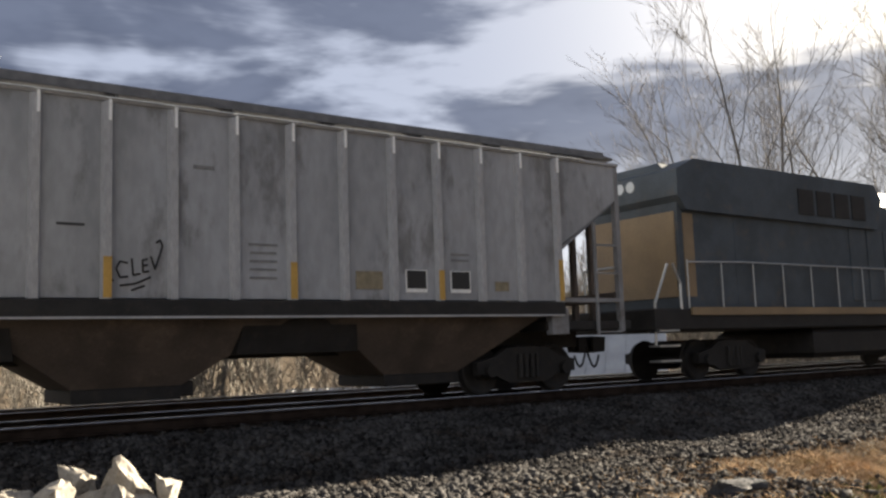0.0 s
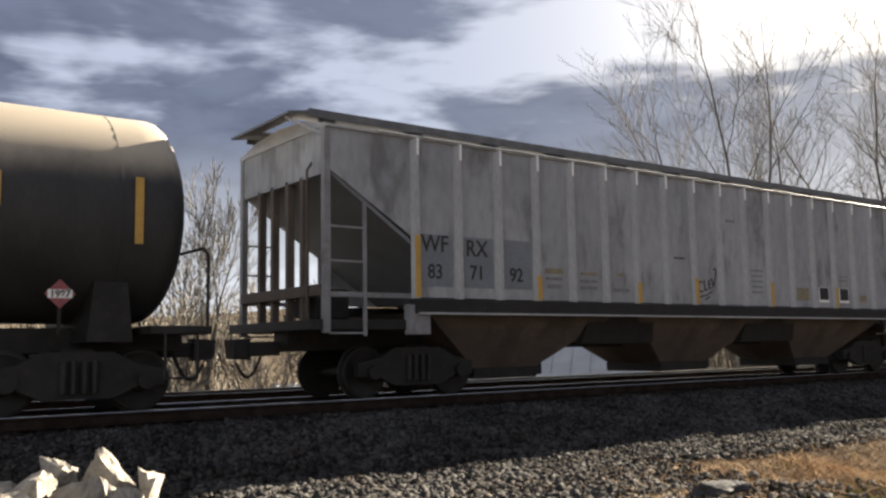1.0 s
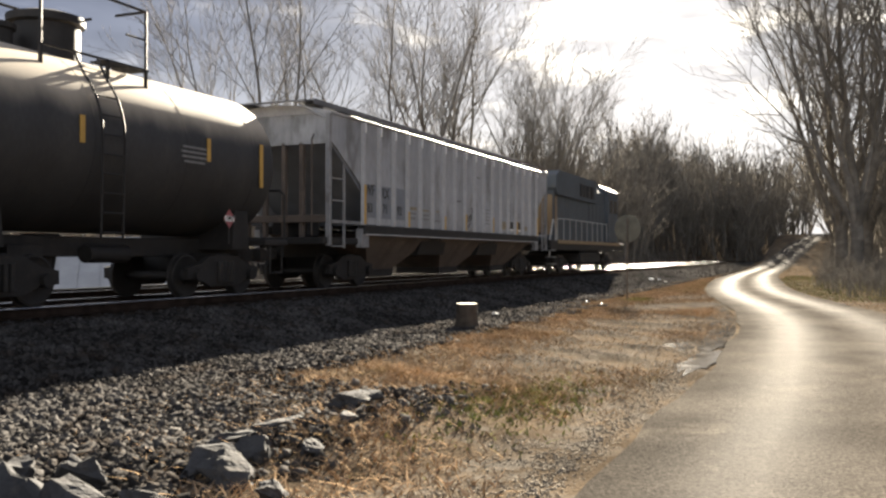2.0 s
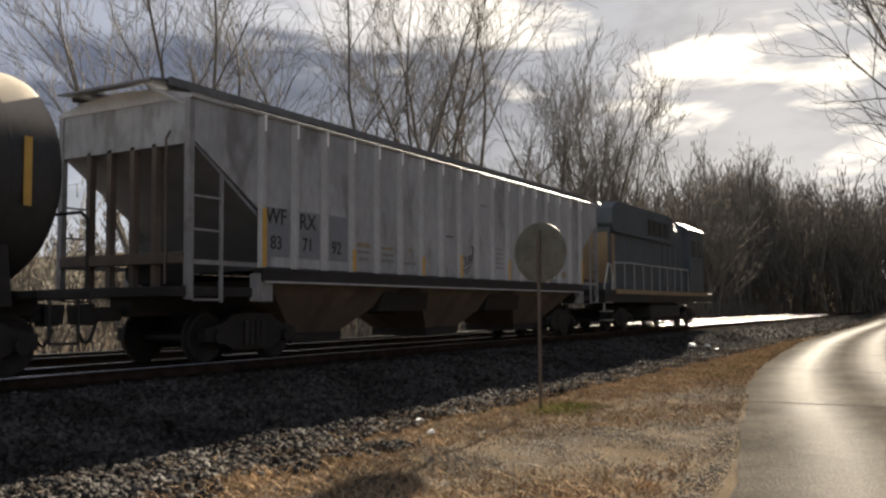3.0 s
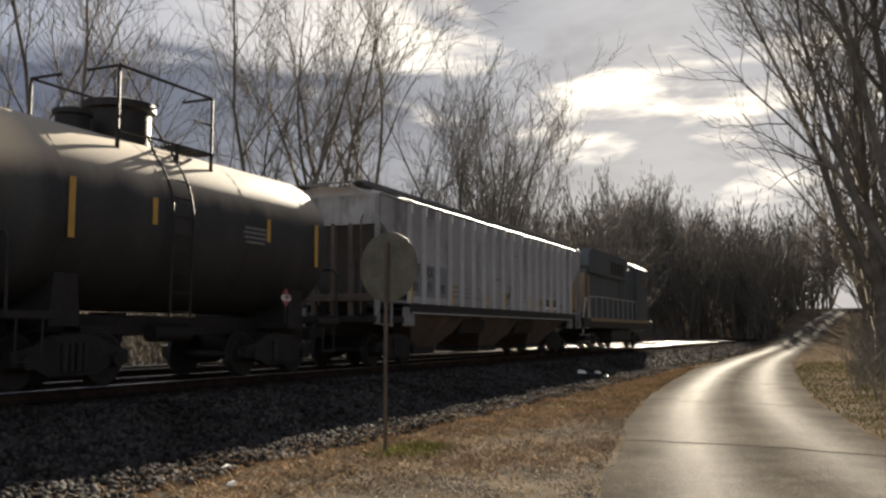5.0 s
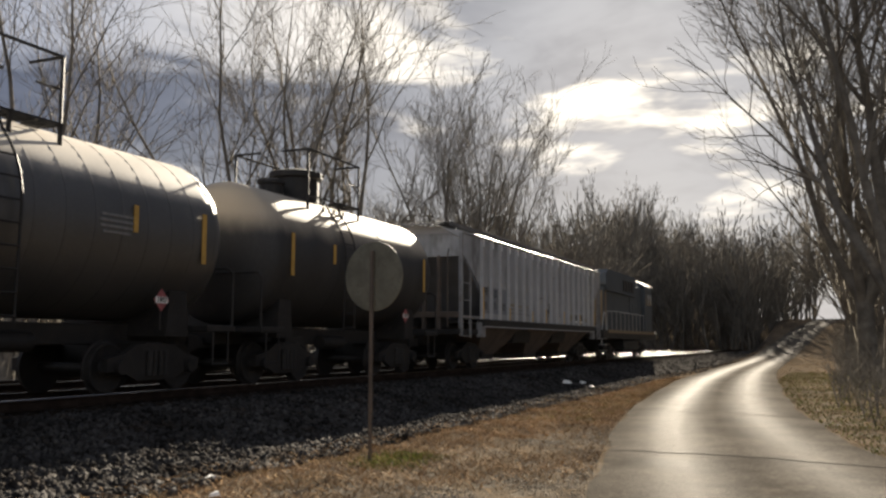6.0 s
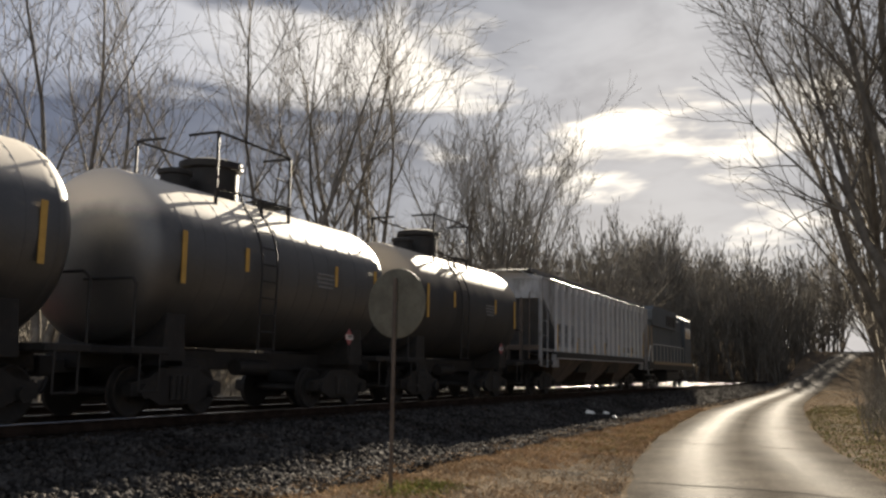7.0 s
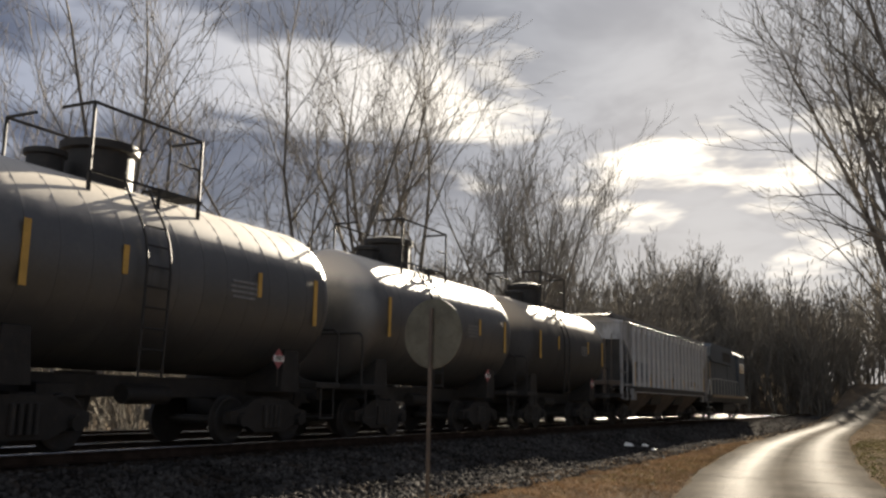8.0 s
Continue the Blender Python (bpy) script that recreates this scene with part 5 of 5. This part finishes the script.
def woods():
    """Dense leafless woodland round the place, joined into one mass."""
    rng = np.random.default_rng(7)
    kinds = []
    for n in range(7):
        rows = [r for r in grow(100 + n, 1.0, spread=0.42 + 0.03 * n, trunks=1, twigs=0.45, first=0.35) if r[4] <= 3]
        keep = [r for r in rows if r[4] < 3] + [r for i, r in enumerate(rows) if r[4] == 3 and i % 2 == 0]
        keep = [(a, b, max(ra, 0.0028), max(rb, 0.0022), lv) for a, b, ra, rb, lv in keep]
        a = np.array([r[0] for r in keep]); b = np.array([r[1] for r in keep])
        ra = np.array([r[2] for r in keep]); rb = np.array([r[3] for r in keep])
        d = b - a
        d /= np.linalg.norm(d, axis=1, keepdims=True)
        ref = np.where(np.abs(d[:, 2:]) < 0.9, np.array([[0, 0, 1.0]]), np.array([[1.0, 0, 0]]))
        u = np.cross(d, ref); u /= np.linalg.norm(u, axis=1, keepdims=True)
        w = np.cross(d, u)
        ang = 2 * np.pi * np.arange(3) / 3
        ring = u[:, None] * np.cos(ang)[None, :, None] + w[:, None] * np.sin(ang)[None, :, None]
        verts = np.concatenate([a[:, None] + ring * ra[:, None, None], b[:, None] + ring * rb[:, None, None]], 1).reshape(-1, 3)
        base = (np.arange(len(keep)) * 6)[:, None]
        i = np.arange(3)
        quad = np.stack([i, (i + 1) % 3, 3 + (i + 1) % 3, 3 + i], -1)
        kinds.append((verts, (base[:, :, None] + quad[None]).reshape(-1, 4)))
    spots = []

    def fill(count, x0, x1, y0, y1, h0, h1, clear=3.5):
        for _ in range(count):
            x, y = rng.uniform(x0, x1), rng.uniform(y0, y1)
            if abs(y - float(road_mid(x))) < clear:
                continue
            spots.append((x, y, rng.uniform(h0, h1)))
    fill(150, -30, 45, 17, 40, 6.5, 9.5)
    fill(150, 44, 110, 22, 58, 9, 13.5)
    fill(190, 95, 160, 11, 60, 14, 20)
    fill(210, 152, 225, -9, 30, 16, 23, 4.5)
    fill(150, 60, 150, -45, -13, 12, 18, 5.0)
    fill(110, 150, 220, -60, -14, 15, 21, 5.0)
    fill(70, -60, 50, -60, -28, 9, 13)
    vs, fs, n = [], [], 0
    for x, y, h in spots:
        v, f = kinds[rng.integers(len(kinds))]
        t = rng.uniform(0, 6.28)
        c, s = math.cos(t), math.sin(t)
        p = v * h
        p = np.stack([p[:, 0] * c - p[:, 1] * s + x, p[:, 0] * s + p[:, 1] * c + y, p[:, 2] + float(ground_z(x, y))], -1)
        vs.append(p)
        fs.append(f + n)
        n += len(p)
    stuff_mesh("woodland", np.concatenate(vs), np.concatenate(fs), TWIG, "dense leafless winter woodland behind the tracks and road", "woodland")

    # brush: thin leaning stems under the trees
    rows = []
    def brush(count, x0, x1, y0, y1, h, clear=2.6):
        for _ in range(count):
            x, y = rng.uniform(x0, x1), rng.uniform(y0, y1)
            if abs(y - float(road_mid(x))) < clear or (15 < x < 31 and y < 21):
                continue
            z = float(ground_z(x, y)) - 0.05
            k = rng.uniform(0.4, 1.0) * h
            a = Vector((x, y, z))
            m = a + Vector((rng.normal(0, 0.14), rng.normal(0, 0.14), 0.55)) * k
            e = m + Vector((rng.normal(0, 0.3), rng.normal(0, 0.3), 0.45)) * k
            rows.append((a, m, 0.014, 0.010, 1))
            rows.append((m, e, 0.010, 0.004, 1))
            rows.append((m, m + Vector((rng.normal(0, 0.3), rng.normal(0, 0.3), 0.35)) * k, 0.007, 0.003, 1))
    brush(2600, -12, 48, 9.5, 20, 2.6)
    brush(3200, 45, 150, 9, 22, 2.8)
    brush(1800, 52, 150, -22, -11.5, 2.4)
    brush(1100, 36, 60, -19, -11.2, 1.5, 2.9)
    v, f = tubes(rows, 3)
    stuff_mesh("brushwood", v, f, TWIG, "tangled brown brush along the edge of the woods", "brush")


woods()


# ---------------------------------------------------------------- grass, weeds, loose stone
def blades(name, spots, height, material, label, lean=0.6, width=0.006):
    rng = np.random.default_rng(len(spots))
    n = len(spots)
    h = height * rng.uniform(0.4, 1.15, n)
    a = rng.uniform(0, 2 * np.pi, n)
    side = np.stack([np.cos(a), np.sin(a), 0 * a], -1) * (width * rng.uniform(0.7, 1.5, n))[:, None]
    way = np.stack([rng.normal(0, lean, n), rng.normal(0, lean, n), np.ones(n)], -1) * h[:, None]
    base = np.asarray(spots)
    mid = base + way * 0.55
    tip = base + way + np.stack([way[:, 0], way[:, 1], -0.25 * h], -1) * 0.35
    verts = np.stack([base - side, base + side, mid + side * 0.8, mid - side * 0.8, tip + side * 0.1, tip - side * 0.1], 1).reshape(-1, 3)
    k = (np.arange(n) * 6)[:, None]
    faces = np.concatenate([k + np.array([[0, 1, 2, 3]]), k + np.array([[3, 2, 4, 5]])], 0)
    return stuff_mesh(name, verts, faces, material, label, "grass")


def scatter(count, x0, x1, y0, y1, seed, keep=None, density=None):
    rng = np.random.default_rng(seed)
    x, y = rng.uniform(x0, x1, count), rng.uniform(y0, y1, count)
    ok = np.abs(y - road_mid(x)) > ROAD_HALF + 0.05
    if keep is not None:
        ok &= keep(x, y, rng.uniform(0, 1, count))
    x, y = x[ok], y[ok]
    return np.stack([x, y, ground_z(x, y) - 0.005], -1)


def patchy(x, y, r):
    f = 0.5 + 0.5 * np.sin(0.55 * x + 1.3 * np.sin(0.4 * y)) * np.cos(0.9 * y + 0.35 * x) + 0.25 * np.sin(2.1 * x - 1.7 * y)
    gravelly = smooth_step(0.9, 0.3, np.abs(y - road_mid(x)) - ROAD_HALF) * 0.85 + smooth_step(0.2, 1.0, np.exp(-((x - 16) / 5.5) ** 2 - ((y + 7.9) / 1.6) ** 2)) * 0.9
    return r < np.clip(0.12 + 0.8 * f, 0.05, 1.0) * (1 - np.clip(np.maximum(gravelly, 0.9 * stony(x, y)), 0, 0.97))


def stony(x, y):
    """Bare gravelly shoulder beside the asphalt."""
    edge = y - road_mid(x) - ROAD_HALF
    reach = 1.0 + 2.4 * smooth_step(37, 29, x) * smooth_step(8, 13, x)
    return np.clip(smooth_step(1.35, 0.6, edge / reach) * smooth_step(-0.3, 0.0, edge) * (0.75 + 0.35 * np.sin(0.8 * x + 1.1 * y)), 0, 1) * smooth_step(40, 33, x)


spots = np.concatenate([scatter(115000, -2, 26, -9.8, -5.0, 1, lambda x, y, r: patchy(x, y, r) & (r < 0.05 + smooth_step(4.6, 7.6, x + 0.9 * (-6.2 - y)) * 0.95)), scatter(110000, 24, 62, -8.8, -3.9, 2, lambda x, y, r: (r < 0.8 * (1 - stony(x, y))) & (y > road_mid(x))), scatter(5000, 60, 120, -6, -3.6, 3), scatter(42000, 28, 110, -17, -7.5, 9, lambda x, y, r: (y < road_mid(x)) & (r < 0.6))])
blades("dry_grass", spots, 0.082, GRASS, "short dry tan winter grass on the verge", 1.1, 0.0065)
spots = np.concatenate([scatter(9000, 5, 12, -9.6, -7.2, 4, lambda x, y, r: r < np.exp(-((x - 8.5) / 1.6) ** 2 - ((y + 8.7) / 0.5) ** 2)), scatter(3500, 30.4, 32.4, -6.2, -4.8, 5, lambda x, y, r: r < np.exp(-((x - 31.3) / 0.6) ** 2 - ((y + 5.6) / 0.45) ** 2)),
                        scatter(26000, 33, 75, -16, -9, 6, lambda x, y, r: y < road_mid(x)), scatter(5000, 38, 60, -6.6, -5.0, 8, lambda x, y, r: (y < road_mid(x) + 4) & (r < 0.5))])
blades("green_weeds", spots, 0.06, GREEN, "low green weeds and grass by the road", 0.7, 0.010)


def stones(name, pts, size, material, label, parent=None):
    """Angular broken stones, joined."""
    rng = np.random.default_rng(len(pts))
    n = len(pts)
    cube = np.array([[-1, -1, -1], [1, -1, -1], [1, 1, -1], [-1, 1, -1], [-1, -1, 1], [1, -1, 1], [1, 1, 1], [-1, 1, 1]], float)
    v = cube[None] * rng.uniform(0.45, 1.0, (n, 8, 3))
    v[:, 4:, :2] *= rng.uniform(0.35, 0.85, (n, 1, 2))
    q = rng.normal(size=(n, 4))
    q /= np.linalg.norm(q, axis=1, keepdims=True)
    w, x, y, z = q.T
    rot = np.stack([np.stack([1 - 2 * (y * y + z * z), 2 * (x * y - z * w), 2 * (x * z + y * w)], -1), np.stack([2 * (x * y + z * w), 1 - 2 * (x * x + z * z), 2 * (y * z - x * w)], -1), np.stack([2 * (x * z - y * w), 2 * (y * z + x * w), 1 - 2 * (x * x + y * y)], -1)], 1)
    s = size * rng.uniform(0.5, 1.25, n)
    v = np.einsum("nij,nkj->nki", rot, v) * s[:, None, None] + np.asarray(pts)[:, None]
    quads = np.array([[3, 2, 1, 0], [4, 5, 6, 7], [0, 1, 5, 4], [1, 2, 6, 5], [2, 3, 7, 6], [3, 0, 4, 7]])
    faces = ((np.arange(n) * 8)[:, None, None] + quads[None]).reshape(-1, 4)
    return stuff_mesh(name, v.reshape(-1, 3), faces, material, label, "stones", parent)


def on_bed(count, x0, x1, y0, y1, seed, fade=0.0):
    """Spots on the ballast; fade: metres over which the spread thins out at the patch's ragged edge."""
    rng = np.random.default_rng(seed)
    x, y = rng.uniform(x0, x1, count), rng.uniform(y0, y1, count)
    if fade:
        inside = np.minimum(np.minimum(x - x0, x1 - x), y - y0) + 0.5 * lumps(0.9 * x, 0.9 * y)
        ok = rng.uniform(0, 1, count) < smooth_step(0.0, fade, inside)
        x, y, count = x[ok], y[ok], int(ok.sum())
    z = np.where(y > -4.25, bed_z(y), -9)
    z = np.maximum(z, ground_z(x, y)) + rng.uniform(-0.005, 0.03, count)
    return np.stack([x, y, z], -1)


stones("ballast_stones", np.concatenate([on_bed(72000, -4, 27, -5.6, -0.75, 11, 1.0), on_bed(9000, -14, -3, -5.0, -0.75, 18, 1.0), on_bed(26000, -7, 9.5, -8.6, -4.9, 16, 2.4), on_bed(26000, 26, 62, -4.6, -0.75, 12), on_bed(9000, -2, 45, -0.75, 2.2, 13), on_bed(4500, 2, 60, 2.2, 8.5, 14), on_bed(16000, 62, 135, -4.4, 8.5, 17)]), 0.048, BALLAST,
       "loose angular grey ballast stones beside the rails")
gravel = scatter(230000, -3, 38, -10.3, -4.8, 15, lambda x, y, r: r < 0.22 + 0.75 * np.exp(-((x - 16) / 6) ** 2 - ((y + 7.9) / 1.7) ** 2) + 0.8 * stony(x, y) + 0.5 * smooth_step(0.8, 0.2, np.abs(y - road_mid(x)) - ROAD_HALF))
stones("gravel", gravel, 0.012, GRAVEL, "fine grey gravel strewn over the verge")


# ---------------------------------------------------------------- sleepers
def sleepers():
    tie = Mesh().box(-0.115, 0.115, -1.3, 1.3, -0.18, 0.0, 0.012).data("sleeper", TIE_WOOD)
    plate = Mesh().box(-0.09, 0.09, -0.16, 0.16, 0.0, 0.014).data("tie_plate", RAIL_RUST)
    near = empty("near_track_sleepers", "row of dark creosoted wooden sleepers under the rails", "sleepers")
    rng = random.Random(5)
    for i in range(210):
        x = -14 + i * 0.53
        t = new("sleeper", tie)
        t.parent = near
        t.matrix_local = pose(x, TRACKS[0] + rng.uniform(-0.05, 0.05), -0.187 + rng.uniform(-0.004, 0.0), 0, 0, rng.uniform(-1, 1))
    rest = Mesh()
    for mid, x0, x1 in ((TRACKS[0], 97.5, 150), (TRACKS[1], -14, 150), (TRACKS[0], -60, -14.4), (TRACKS[1], -60, -14.4)):
        for x in np.arange(x0, x1, 0.53):
            rest.box(x - 0.115, x + 0.115, mid - 1.3, mid + 1.3, -0.36, -0.188)
    ob = new("far_sleepers", rest.data("far_sleepers", TIE_WOOD))
    tagged(ob, "dark wooden sleepers of the second track and distance", "sleepers", kind="stuff")


sleepers()

motions()
